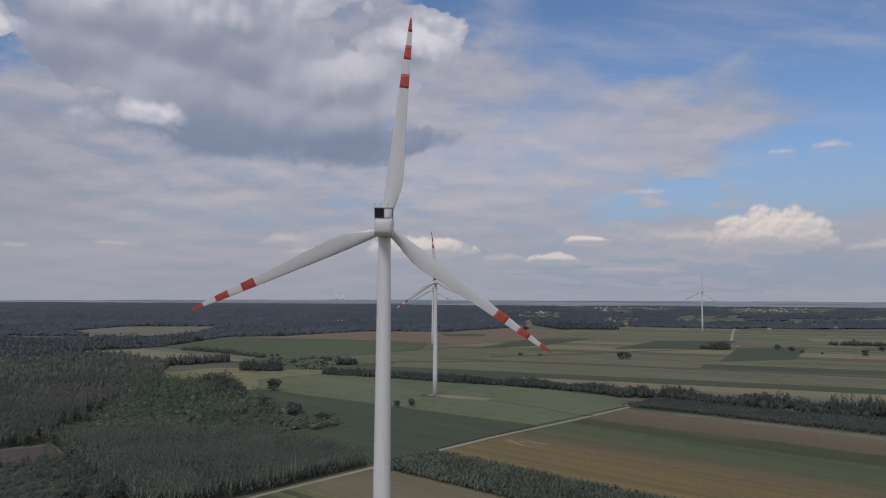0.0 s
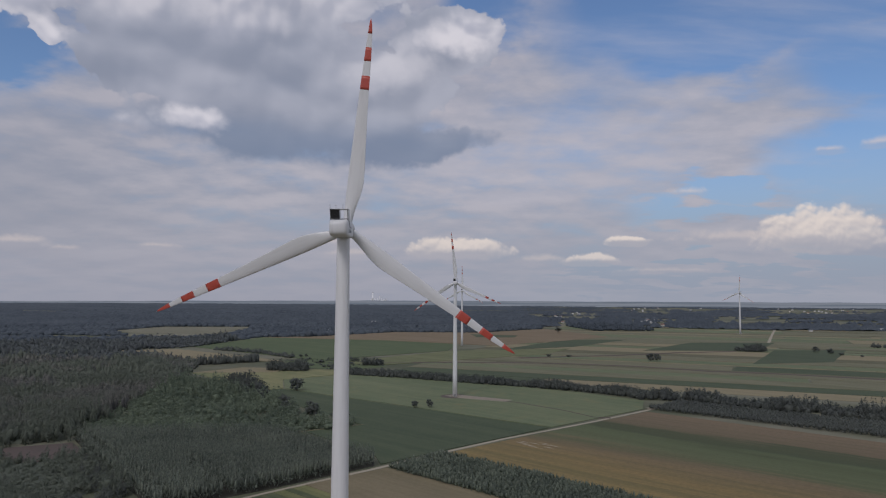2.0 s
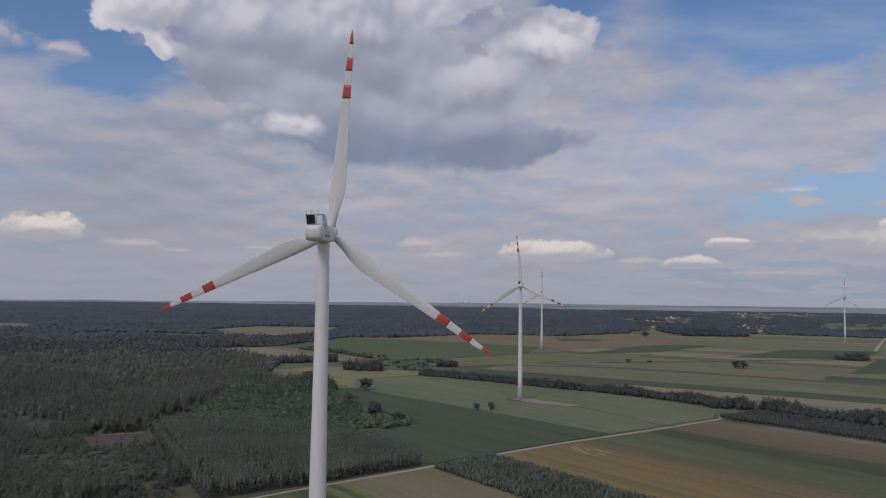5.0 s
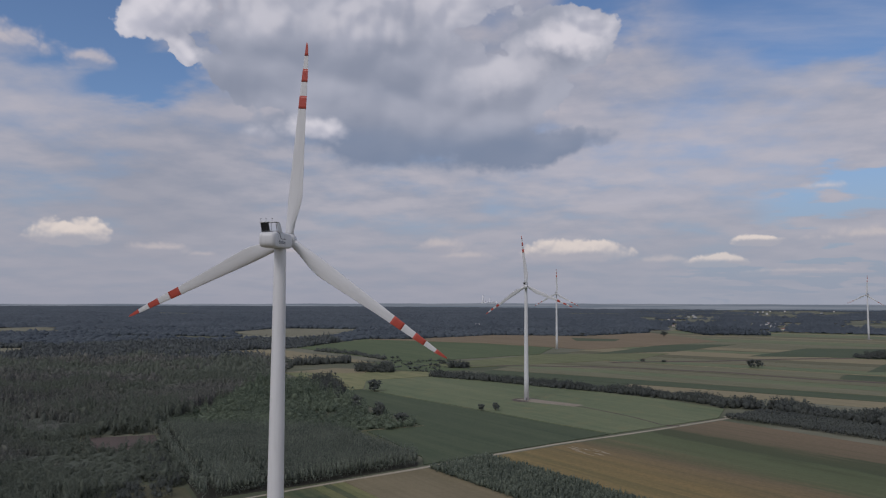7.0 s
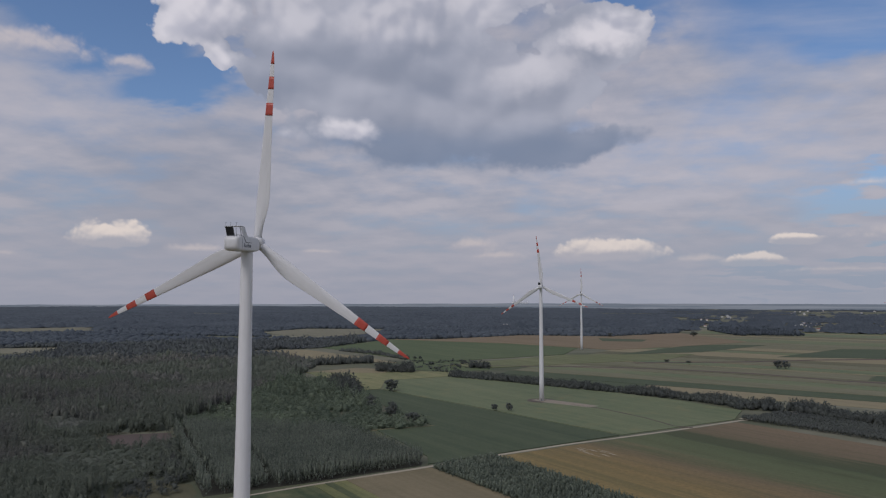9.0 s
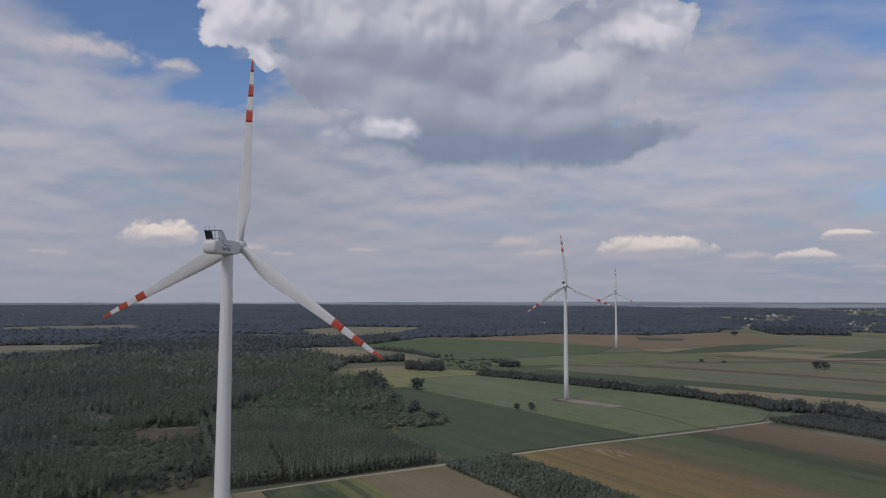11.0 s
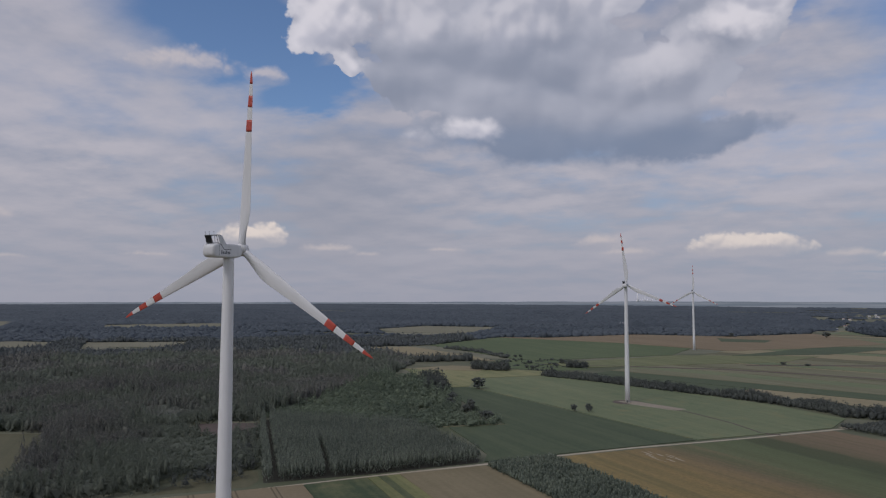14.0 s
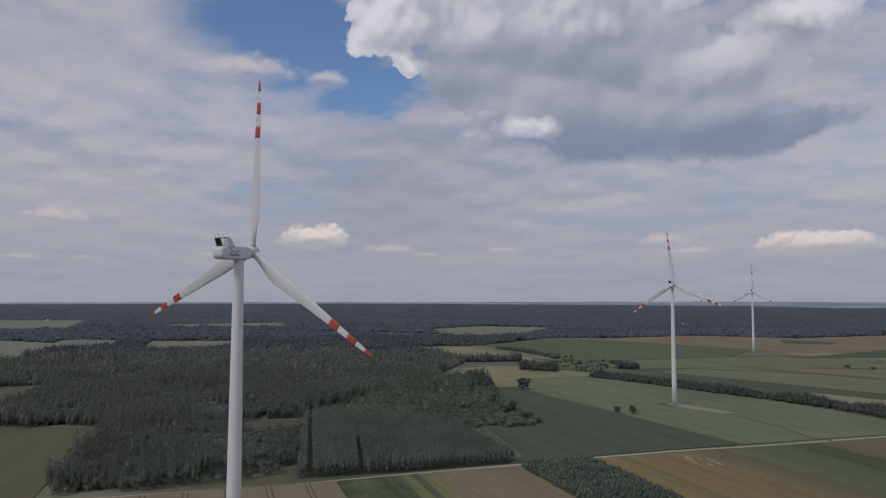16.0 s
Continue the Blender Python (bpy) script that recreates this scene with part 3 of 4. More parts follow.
slab("field", [(-100, 930), (55, 1140), (260, 1200), (200, 1080), (70, 985), (-40, 900)], m_lush, 0.55, "yellowish green meadow in front of a green field")
slab("field", [(136, 1164), (295, 1441), (430, 1460), (276, 1243)], m_dark_green, 0.46, "dark green wedge of field among grain strips")
slab("field", [(373, 1163), (530, 1371), (700, 1380), (560, 1163)], m_dark_green, 0.46, "dark green wedge of field among grain strips")
slab("field", [(598, 1178), (724, 1185), (573, 962), (448, 933)], m_dark_green, 0.42, "dark green field near a copse")
slab("field", [(-360, 316), (-289, 345), (-236, 286), (-168, 214), (-300, 110), (-560, 200)], m_dry, 0.3, "dry olive-tan meadow beside the forest")
slab("field", [(-640, 400), (-561, 446), (-527, 474), (-432, 366), (-520, 300)], m_dry, 0.3, "dry olive-tan meadow cut into the forest")
slab("field", [(-1350, 860), (-1276, 900), (-1089, 895), (-871, 662), (-940, 620), (-1300, 600)], m_faded, 0.35, "dry tan-green meadow enclosed by forest")
slab("field", [(-1180, 960), (-1167, 1000), (-1049, 1010), (-1000, 900), (-1060, 860)], m_faded, 0.45, "pale clearing in the forest")
slab("field", [(-1004, 1027), (-830, 1120), (-775, 1000), (-910, 935)], m_faded, 0.45, "pale clearing in the forest")
slab("field", [(-2450, 1560), (-2100, 1740), (-1700, 1350), (-1850, 1200)], m_faded, 0.6, "far pale field among woods")
slab("field", [(-1640, 1640), (-1400, 1920), (-1250, 1800), (-1480, 1560)], m_faded, 0.6, "far pale meadow among woods")
slab("clearing", [(-224, 410), (-186, 428), (-160, 392), (-188, 376)], m_heath, 0.25, "felled reddish-brown clearing in the forest", "clearing", "")

slab("field", [(-166, 946), (-150, 985), (-86, 1010), (-40, 960), (-30, 880), (-80, 846), (-137, 868)], m_mid_green, 0.18, "rough green meadow with scattered bushes between copses")

slab("verge", [(-122, 260), (-90, 288), (-93, 300), (-104, 314), (-126, 316), (-128, 290)], m_dry, 0.04, "rough grass between forest and young plantation", "verge", "")

gaps = random.Random(9)
for i in range(9):
    p = Vector((71, 436)) + Vector((0.724, 0.69)) * gaps.uniform(-6, 12) + OUT * gaps.uniform(2, 30)
    q = p + OUT * gaps.uniform(6, 16)
    w = Vector((0.724, 0.69)) * gaps.uniform(0.3, 0.8)
    slab("bare_patch", [p, p.lerp(q, 0.4) + w, q, p.lerp(q, 0.6) - w * 0.7], m_dirt, 0.47, "pale bare sliver of soil in the grain", "bare patch", "bare slivers")

# long strip fields behind the hedge, from the hedge outwards
EU, EV, O = Vector((0.436, 0.900)), Vector((0.900, -0.436)), Vector((98, 725))
rng = random.Random(5)
kinds = [(m_dark_green, "dark green"), (m_pale_green, "pale green"), (m_brown, "brown"), (m_straw, "straw-coloured"), (m_olive, "olive-green"), (m_mid_green, "green"), (m_pale_olive, "pale olive")]
rows = [(10, 53, 3), (55, 96, 0), (98, 140, 6), (141, 178, 1), (180, 214, 6), (216, 233, 4), (235, 296, 6), (298, 305, 3), (307, 352, 1), (354, 361, 2), (363, 420, 6), (422, 470, 4)]
a = 472
while a < 1500:
    w = rng.choice((14, 26, 38, 55, 80)) * (1 + a / 2200)
    rows.append((a, a + w - 3, rng.choice((1, 1, 2, 3, 3, 4, 6, 6, 6, 5))))
    a += w
for i, (a0, a1_, k) in enumerate(rows):
    b = -150.0 - a0 * 0.12
    while b < 1500:
        e = b + rng.uniform(420, 900)
        if i == 0 and b < 0:
            e = 30.0
        if i == 6 and b < 0:
            e = 206.0
        kk = k if b < 120 and i < 12 else rng.choice((k, k, 1, 4, 6, 3))
        if (i == 0 and b < 0) or (i == 6 and e > 300):
            kk = 0
        q = [O + EU * u + EV * v for u, v in ((a0, b), (a0, e - 3), (a1_, e - 3), (a1_, b))]
        slab("field", q, kinds[kk][0], 0.22 + 0.04 * (i % 3), f"long narrow {kinds[kk][1]} strip field beyond the hedge")
        b = e
slab("field", [(118, 1640), (222, 1598), (205, 1520), (125, 1520)], m_dark_green, 0.68, "dark green wedge in the wide brown grain field")
ribbon("track", [(683, 1373), (830, 1660), (1004, 1995)], 6.0, m_dirt, 0.8, "pale straight dirt track between far fields", "track")
ribbon("ditch", [(-40, 930), (12, 938), (117, 944), (204, 926), (285, 894), (353, 837), (410, 816), (486, 772), (620, 690)], 9.0, m_heath, 0.62, "dark brown overgrown ditch between strip fields", "ditch")
ribbon("ditch", [(150, 1012), (230, 1040), (303, 1061), (410, 1115), (520, 1150)], 9.0, m_heath, 0.80, "dark overgrown ditch across far fields", "ditch")
ribbon("path", [(192, 560), (214, 576), (244, 608), (258, 616)], 2.6, m_dirt, 0.3, "pale sandy path between young trees and tree belt", "path")
ribbon("path", [(-60, 462), (-48, 470), (-40, 476), (-30, 482), (-22, 487)], 1.8, m_pale_olive, 0.55, "worn pale grass path below the scrub", "path")
ribbon("track", [(70, 604), (93, 589), (124, 549), (141, 517), (152, 515)], 1.8, m_heath, 0.50, "faint wheel track across the green crop", "track")
slab("bare_ground", [(44 + 12.5 * math.cos(i * 0.5236), 623 + 12.5 * math.sin(i * 0.5236)) for i in range(12)], m_heath, 0.44, "bare brown soil round the turbine foot", "bare ground", "")
slab("turbine_pad", [(35, 626), (46, 634), (58, 625), (92, 602), (84, 592), (50, 611)], m_gravel, 0.46, "bare gravel pad beside the turbine", "gravel pad", "")


# ---- wind turbines ----
HUB, RADIUS = 100.0, 44.4
# radius, chord, thickness, leading edge
SECTIONS = [(1.0, 1.9, 1.9, -0.95), (3.0, 1.95, 1.8, -0.97), (6.0, 2.9, 1.35, -1.05), (9.5, 3.75, 0.95, -1.10), (14.0, 3.35, 0.72, -1.02), (20.0, 2.75, 0.5, -0.88),
            (28.0, 2.05, 0.34, -0.70), (35.5, 1.5, 0.22, -0.52), (41.0, 1.0, 0.13, -0.36), (43.6, 0.5, 0.07, -0.24), (44.4, 0.10, 0.03, -0.10)]


def section(r, grow=0.0, n=10):
    """One blade profile at r metres from the hub: chord, thickness, leading edge, twist."""
    near = np.linspace(r - 1.8, r + 1.8, 7) if 2.0 < r < 41.0 else r
    c, t, lead = (float(np.mean(np.interp(near, [s[0] for s in SECTIONS], [s[k] for s in SECTIONS]))) for k in (1, 2, 3))
    twist = np.interp(r, [0, 7, 44], [radians(-20), radians(-15), radians(-2)])
    foil = np.interp(r, [1, 7], [0, 1])
    out = []
    for side, steps in ((1, range(n)), (-1, range(n, 0, -1))):
        for i in steps:
            f = (1 - math.cos(math.pi * i / n)) / 2
            round_ = math.sin(math.pi * i / n)
            slim = 2.6 * (math.sqrt(max(f, 0)) * 1.05 * (1 - f)) * 0.86
            y = side * t / 2 * ((1 - foil) * round_ + foil * slim)
            x = lead + c * f
            s = 1 + grow
            x, y = (x - lead - c / 2) * s + lead + c / 2, y * s + side * grow * 0.6
            out.append((x * math.cos(twist) - y * math.sin(twist), x * math.sin(twist) + y * math.cos(twist) + 0.0003 * r * r, r))
    return out


MESH = {}


def once(key, make, mat, smooth=True):
    if key not in MESH:
        MESH[key] = mesh(key, make(), mat, smooth)
    return MESH[key]


def blade_mesh():
    return loft(bmesh.new(), [section(r) for r in (1.0, 2, 3, 4, 5, 6, 7, 8, 9, 10, 11.5, 13, 15, 18, 21, 25, 29, 33, 37, 40, 42, 43.2, 43.8, 44.2, 44.4)])


def stripe_mesh(a, b):
    return loft(bmesh.new(), [section(a + (b - a) * i / 5, 0.03) for i in range(6)])


def tower_mesh():
    return loft(bmesh.new(), [circle(r, z) for z, r in ((0.3, 2.08), (20, 1.95), (40, 1.80), (60, 1.62), (80, 1.44), (97.2, 1.28), (98.2, 1.28))])


def flange_mesh(z):
    r = float(np.interp(z, [0, 97], [2.08, 1.28])) + 0.012
    return loft(bmesh.new(), [circle(r, z - 0.12), circle(r + 0.012, z - 0.06), circle(r + 0.012, z + 0.06), circle(r, z + 0.12)])


def nacelle_mesh():
    """Rounded box, blunt and curved at the back, tapering to the hub at the front."""
    rings = []
    for y, hw, lo, hi, soft in ((-7.5, 1.2, -0.7, 0.55, 0.6), (-7.38, 1.5, -1.15, 1.0, 0.7), (-7.0, 1.74, -1.52, 1.38, 0.6), (-6.3, 1.80, -1.68, 1.55, 0.5), (-5.4, 1.82, -1.72, 1.60, 0.42), (-2.0, 1.82, -1.74, 1.60, 0.40),
                              (1.2, 1.76, -1.74, 1.55, 0.5), (2.6, 1.60, -1.60, 1.42, 0.7), (3.3, 1.35, -1.38, 1.25, 1.0), (3.5, 1.2, -1.2, 1.15, 1.1)):
        ring = []
        for cx, cz, a in ((hw - soft, hi - soft, 0), (-hw + soft, hi - soft, 90), (-hw + soft, lo + soft, 180), (hw - soft, lo + soft, 270)):
            ring += [(cx + soft * math.cos(radians(a + 18 * i)), y, cz + soft * math.sin(radians(a + 18 * i))) for i in range(6)]
        rings.append(list(reversed(ring)))
    return loft(bmesh.new(), rings)


def hub_mesh():
    rings = [[(r * math.cos(a), y, r * math.sin(a)) for a in [-2 * math.pi * i / 32 for i in range(32)]] for y, r in ((3.7, 1.15), (3.85, 1.45), (4.4, 1.62), (5.4, 1.62), (6.0, 1.45), (6.5, 1.05), (6.8, 0.55), (6.9, 0.12))]
    return loft(bmesh.new(), rings)


def cooler_side(s):
    bm = bmesh.new()
    return loft(bm, [[(x, -6.1, 3.5), (x, -4.7, 3.5), (x, -3.2, 1.45), (x, -5.3, 1.45)] for x in (1.70 * s, 1.84 * s)])


def cooler_frame():
    bm = bmesh.new()
    for x in (-1.7, 0.05, 1.7):
        rod(bm, (x, -5.8, 1.5), (x, -6.55, 3.55), 0.08)
        rod(bm, (x, -5.0, 1.5), (x, -5.2, 3.55), 0.06)
    rod(bm, (-1.8, -6.55, 3.55), (1.8, -6.55, 3.55), 0.09)
    rod(bm, (-1.8, -5.2, 3.55), (1.8, -5.2, 3.55), 0.08)
    rod(bm, (-1.8, -5.85, 1.72), (1.8, -5.85, 1.72), 0.08)
    for x in (-1.8, 1.8):
        rod(bm, (x, -6.55, 3.55), (x, -5.2, 3.55), 0.08)
    return bm


def mast_mesh():
    bm = rod(bmesh.new(), (0, 0, 0), (0, 0, 0.75), 0.03, 6)
    return box(bm, -0.13, 0.13, -0.05, 0.05, 0.70, 0.80)


def lettering():
    """Plain bars as big as the lettering on the side."""
    bm = bmesh.new()
    for i in range(6):
        y = -4.9 + i * 0.56
        box(bm, 1.815, 1.828, y, y + 0.34, -0.95, -0.95 + (0.85 if i in (0, 3) else 0.62))
    return bm


def foundation_mesh():
    return loft(bmesh.new(), [circle(6.5, -0.1, 40), circle(6.2, 0.35, 40), circle(3.0, 0.62, 40), circle(2.6, 0.66, 40)])


def turbine(x, y, heading, phase, label, sink=0.0):
    """heading: the way the rotor faces, clockwise from +y; phase: lean of the upper blade."""
    t = thing("wind_turbine", pose(x, y, -sink, 0, 0, -heading), label, "wind turbine", "wind turbines")
    part("foundation", once("foundation", foundation_mesh, m_concrete), None, t, "grey concrete foundation ring")
    tower = part("tower", once("tower", tower_mesh, m_white), None, t)
    for z in (22.0, 47.0, 73.0):
        part("flange", once(f"flange{z}", lambda: flange_mesh(z), m_white), None, tower)
    door = bmesh.new()
    box(door, -0.45, 0.45, -2.16, -2.05, 1.6, 3.7, 0.03)
    if "door" not in MESH:
        MESH["door"] = mesh("door", door, m_steel)
    part("door", MESH["door"], None, tower, "grey steel access door")
    steps = once("steps", lambda: step_mesh(), m_steel, False)
    part("steps", steps, None, tower, "galvanised steel steps up to the door")
    level_tilt = pose(0, 0, HUB - 0.2, 2.0, 0, 0)
    tilt = pose(0, 0, HUB - 0.2, 6.0, 0, 0)
    nac = part("nacelle", once("nacelle", nacelle_mesh, m_nacelle), None, t, m=level_tilt)
    part("cooler_panel", once("coolerL", lambda: cooler_side(-1), m_nacelle, False), None, nac, "white slanted side panel of the cooler")
    part("cooler_panel", once("coolerR", lambda: cooler_side(1), m_nacelle, False), None, nac, "white slanted side panel of the cooler")
    part("cooler_frame", once("coolerF", cooler_frame, m_steel, False), None, nac, "dark steel cooler frame")
    part("radiator", once("radiator", radiator_mesh, m_dark, False), None, nac, "black radiator panel")
    part("rail", once("rail", rail_mesh, m_dark, False), None, nac, "dark rail along the nacelle side")
    part("lettering", once("lettering", lettering, m_letter, False), None, nac, "dark bars of lettering on the side")
    part("seam", once("seam", seam_mesh, m_steel, False), None, nac, "thin joint line round the rear cover")
    part("hatch", once("hatch", hatch_mesh, m_steel, False), None, nac, "thin dark hatch line at the back")
    for px in (-1.75, -0.6, 0.75):
        part("mast", once("mast", mast_mesh, m_steel, False), None, nac, "thin instrument mast", m=pose(px, -6.3, 3.6))
    part("hub", once("hub", hub_mesh, m_nacelle), None, t, m=tilt)
    for i in range(3):
        b = part("blade", once("blade", blade_mesh, m_blade), None, t, "white blade with red warning stripes", m=tilt @ pose(0, 4.9, 0, 0, phase + 120 * i, 0))
        for k, (p, q) in enumerate(((29.5, 32.4), (35.5, 38.4), (41.3, 44.35))):
            part("stripe", once(f"stripe{k}", lambda: stripe_mesh(p, q), m_red), None, b, "red warning stripe")
    return t


def radiator_mesh():
    """A finned panel that leans back from the roof."""
    bm = box(bmesh.new(), -1.62, 0.0, -0.12, 0.2, 1.62, 3.45)
    for i in range(9):
        x = -1.6 + i * 0.18
        box(bm, x, x + 0.06, -0.18, -0.11, 1.66, 3.42)
    for v in bm.verts:
        v.co.y -= 5.75 + (v.co.z - 1.6) * 0.40
    return bm


def rail_mesh():
    bm = bmesh.new()
    rod(bm, (1.83, -4.9, 1.25), (1.83, -4.0, 0.15), 0.06)
    rod(bm, (1.83, -4.0, 0.15), (1.83, -1.4, 0.15), 0.06)
    rod(bm, (1.6, -5.9, 1.60), (1.83, -4.9, 1.25), 0.06)
    return bm


def hatch_mesh():
    return box(bmesh.new(), -1.2, 1.2, -6.86, -6.72, 1.42, 1.50)


def seam_mesh():
    return box(bmesh.new(), 1.812, 1.826, -5.62, -5.54, -1.3, 1.2)


def step_mesh():
    bm = bmesh.new()
    for i in range(8):
        box(bm, -0.6, 0.6, -4.6 + i * 0.27, -4.34 + i * 0.27, 0.2 * i + 0.15, 0.2 * i + 0.19)
    for s in (-0.62, 0.62):
        rod(bm, (s, -4.6, 0.1), (s, -2.2, 1.6), 0.05)
        rod(bm, (s, -4.6, 1.1), (s, -2.2, 2.6), 0.03)
        rod(bm, (s, -4.6, 0.1), (s, -4.6, 1.1), 0.03)
    return bm


turbine(3.5, 149.3, 1.5, 6.5, "tall white wind turbine with red-striped blades above a forest")
turbine(44.3, 623.0, 2.0, -5.0, "white wind turbine standing in a pale green crop field", 1.2)
turbine(81.0, 1272.0, 2.0, 0.0, "white wind turbine beside a far brown field", 2.4)
turbine(782.0, 1720.0, 2.0, 3.0, "white wind turbine far off among strip fields")


# ---- trees ----
def ico(sub):
    bm = bmesh.new()
    bmesh.ops.create_icosphere(bm, subdivisions=sub, radius=1.0)
    v = np.array([x.co for x in bm.verts])
    f = np.array([[q.index for q in p.verts] for p in bm.faces])
    bm.free()
    return v, f


def crown(seed, clumps, tufts, taper=0.0, lumps=0.45, core=0.7, leaf=0.13, dome=False, squash=1.0):
    """A ragged crown 1 wide and 1 high, standing on z = 0: a lumpy dark body inside heaped clumps of leaves."""
    g = np.random.default_rng(seed)
    v, f = ico(1)
    for _ in range(5):
        d = g.normal(size=3)
        d /= np.linalg.norm(d)
        v = v * (1 + lumps * 0.38 * np.clip(v @ d, 0, 1) ** 3 * g.uniform(-0.6, 1.3))[:, None]
    v = v * (1 + g.uniform(-lumps, lumps, len(v)) * 0.30)[:, None]
    vs, fs = [v * core], [f]
    k = len(v)
    for i in range(clumps):
        a, up = i * 2.4 + g.uniform(-0.5, 0.5), -0.9 + 1.85 * (i + g.uniform(0, 1)) / clumps
        wide, out = math.sqrt(max(0.06, 1 - up * up)), g.uniform(0.50, 0.80)
        c = np.array([wide * math.cos(a) * out, wide * math.sin(a) * out, up * 0.84])
        size = g.uniform(0.26, 0.46)
        for _ in range(tufts):
            d = g.normal(size=3)
            d[2] += 0.5
            d /= np.linalg.norm(d)
            q = g.normal(size=(3, 3)) * leaf
            q -= 0.6 * (q @ d)[:, None] * d
            vs.append(c + (d * size * g.uniform(0.6, 1.1) + q) * np.array([1, 1, squash])), fs.append(np.array([[k, k + 1, k + 2]]))
            k += 3
    v, f = np.vstack(vs), np.vstack(fs)
    z = (v[:, 2] + 1) / 2
    if dome:
        low = np.clip((0.5 - z) * 2, 0, 1)
        flat_r = np.maximum(np.hypot(v[:, 0], v[:, 1]), 1e-6)
        v[:, :2] *= (1 + low * (0.9 / np.maximum(flat_r, 0.3) - 1) * 0.9)[:, None]
    v = v * 0.5
    v[:, :2] *= (1 - taper * np.clip(z, 0, 1))[:, None]
    v[:, 2] = z
    return v, f


def scatter(name, mat, kinds_, xy, wide, high, base, label, category, seed=0):
    """Many crowns joined into one mesh; each one turned, scaled and of one of several kinds."""
    g = np.random.default_rng(seed)
    pick = g.integers(0, len(kinds_), len(xy))
    ground_z = level(xy[:, 0], xy[:, 1])
    vs, fs, k = [], [], 0
    for i, (tv, tf) in enumerate(kinds_):
        s = np.nonzero(pick == i)[0]
        if not len(s):
            continue
        a = g.uniform(0, 6.283, len(s))
        c, n = np.cos(a)[:, None], np.sin(a)[:, None]
        x = (tv[None, :, 0] * c - tv[None, :, 1] * n) * wide[s][:, None] + xy[s, 0][:, None]
        y = (tv[None, :, 0] * n + tv[None, :, 1] * c) * wide[s][:, None] + xy[s, 1][:, None]
        z = tv[None, :, 2] * (high[s] * (1 - base))[:, None] + (ground_z[s] + high[s] * base)[:, None]
        vs.append(np.stack((x, y, z), -1).reshape(-1, 3))
        fs.append((tf[None] + (np.arange(len(s)) * len(tv))[:, None, None] + k).reshape(-1, 3))
        k += len(s) * len(tv)
    v, f = np.vstack(vs).astype(np.float32), np.vstack(fs).astype(np.int32)
    me = bpy.data.meshes.new(name)
    me.vertices.add(len(v)), me.loops.add(f.size), me.polygons.add(len(f))
    me.vertices.foreach_set("co", v.ravel())
    me.loops.foreach_set("vertex_index", f.ravel())
    me.polygons.foreach_set("loop_start", np.arange(0, f.size, 3, dtype=np.int32))
    me.update(calc_edges=True)
    me.materials.append(mat)
    return tagged(new(name, me), label, category, kind="stuff")


def inside(xy, poly):
    x, y = xy[:, 0], xy[:, 1]
    hit = np.zeros(len(xy), bool)
    for (x0, y0), (x1, y1) in zip(poly, poly[1:] + poly[:1]):
        if y0 != y1:
            hit ^= ((y0 > y) != (y1 > y)) & (x < (x1 - x0) * (y - y0) / (y1 - y0) + x0)
    return hit


def spread(x0, x1, y0, y1, gap, seed, jitter=0.42, turn=0.0):
    g = np.random.default_rng(seed)
    gx, gy = np.meshgrid(np.arange(x0, x1, gap), np.arange(y0, y1, gap))
    xy = np.stack((gx.ravel(), gy.ravel()), -1) + g.uniform(-jitter, jitter, (gx.size, 2)) * gap
    if turn:
        c, s = math.cos(radians(turn)), math.sin(radians(turn))
        m = np.array([(x0 + x1) / 2, (y0 + y1) / 2])
        xy = (xy - m) @ np.array([[c, s], [-s, c]]) + m
    return xy


def blotch(xy, size, seed):
    """Slow random swell between 0 and 1 over the land."""
    out = np.zeros(len(xy))
    g = np.random.default_rng(seed)
    for _ in range(9):
        k = g.normal(size=2) / size
        out += np.sin(xy @ k * 6.283 / 1.6 + g.uniform(0, 6.283))
    return 0.5 + out / 9 * 0.9


FOREST = [(-158, 228), (-128, 258), (-128, 318), (-104, 316), (-150, 384), (-195, 446), (-205, 520), (-215, 600), (-215, 700), (-240, 780), (-262, 880), (-285, 940), (-500, 1100), (-400, 1175),
          (-372, 1215), (-330, 1500), (-226, 1525), (-61, 1735), (147, 1725), (330, 1950), (400, 2300), (600, 5000), (-5200, 5000), (-5200, 0), (-900, 0), (-480, 200), (-350, 100)]
OPEN = [[(-360, 312), (-290, 352), (-234, 292), (-164, 217), (-300, 90), (-600, 180)],
        [(-640, 395), (-561, 448), (-524, 478), (-428, 366), (-520, 290)],
        [(-1350, 850), (-1280, 905), (-1085, 900), (-866, 660), (-930, 600), (-1300, 580)],
        [(-1185, 950), (-1170, 1005), (-1045, 1015), (-995, 900), (-1060, 850)],
        [(-1008, 1027), (-828, 1125), (-768, 1000), (-910, 925)],
        [(-2460, 1550), (-2100, 1750), (-1690, 1350), (-1850, 1190)],
        [(-1650, 1640), (-1400, 1930), (-1240, 1800), (-1480, 1550)],
        [(-750, 1735), (-710, 1985), (-460, 1995), (-465, 1610), (-632, 1612)],
        [(-228, 410), (-186, 432), (-157, 392), (-190, 372)]]
LOW = [(-232, 408), (-154, 394), (-126, 345), (-112, 292), (-165, 300), (-215, 345)]   # bushes and young growth below the clearing
PLANTATION = [(-88, 296), (-50, 328), (-6, 372), (-7, 380), (-42, 411), (-76, 446), (-115, 446), (-156, 441), (-193, 442), (-150, 380)]
ROWS_WEST = [(-292, 398), (-222, 388), (-216, 414), (-228, 432), (-288, 424)]


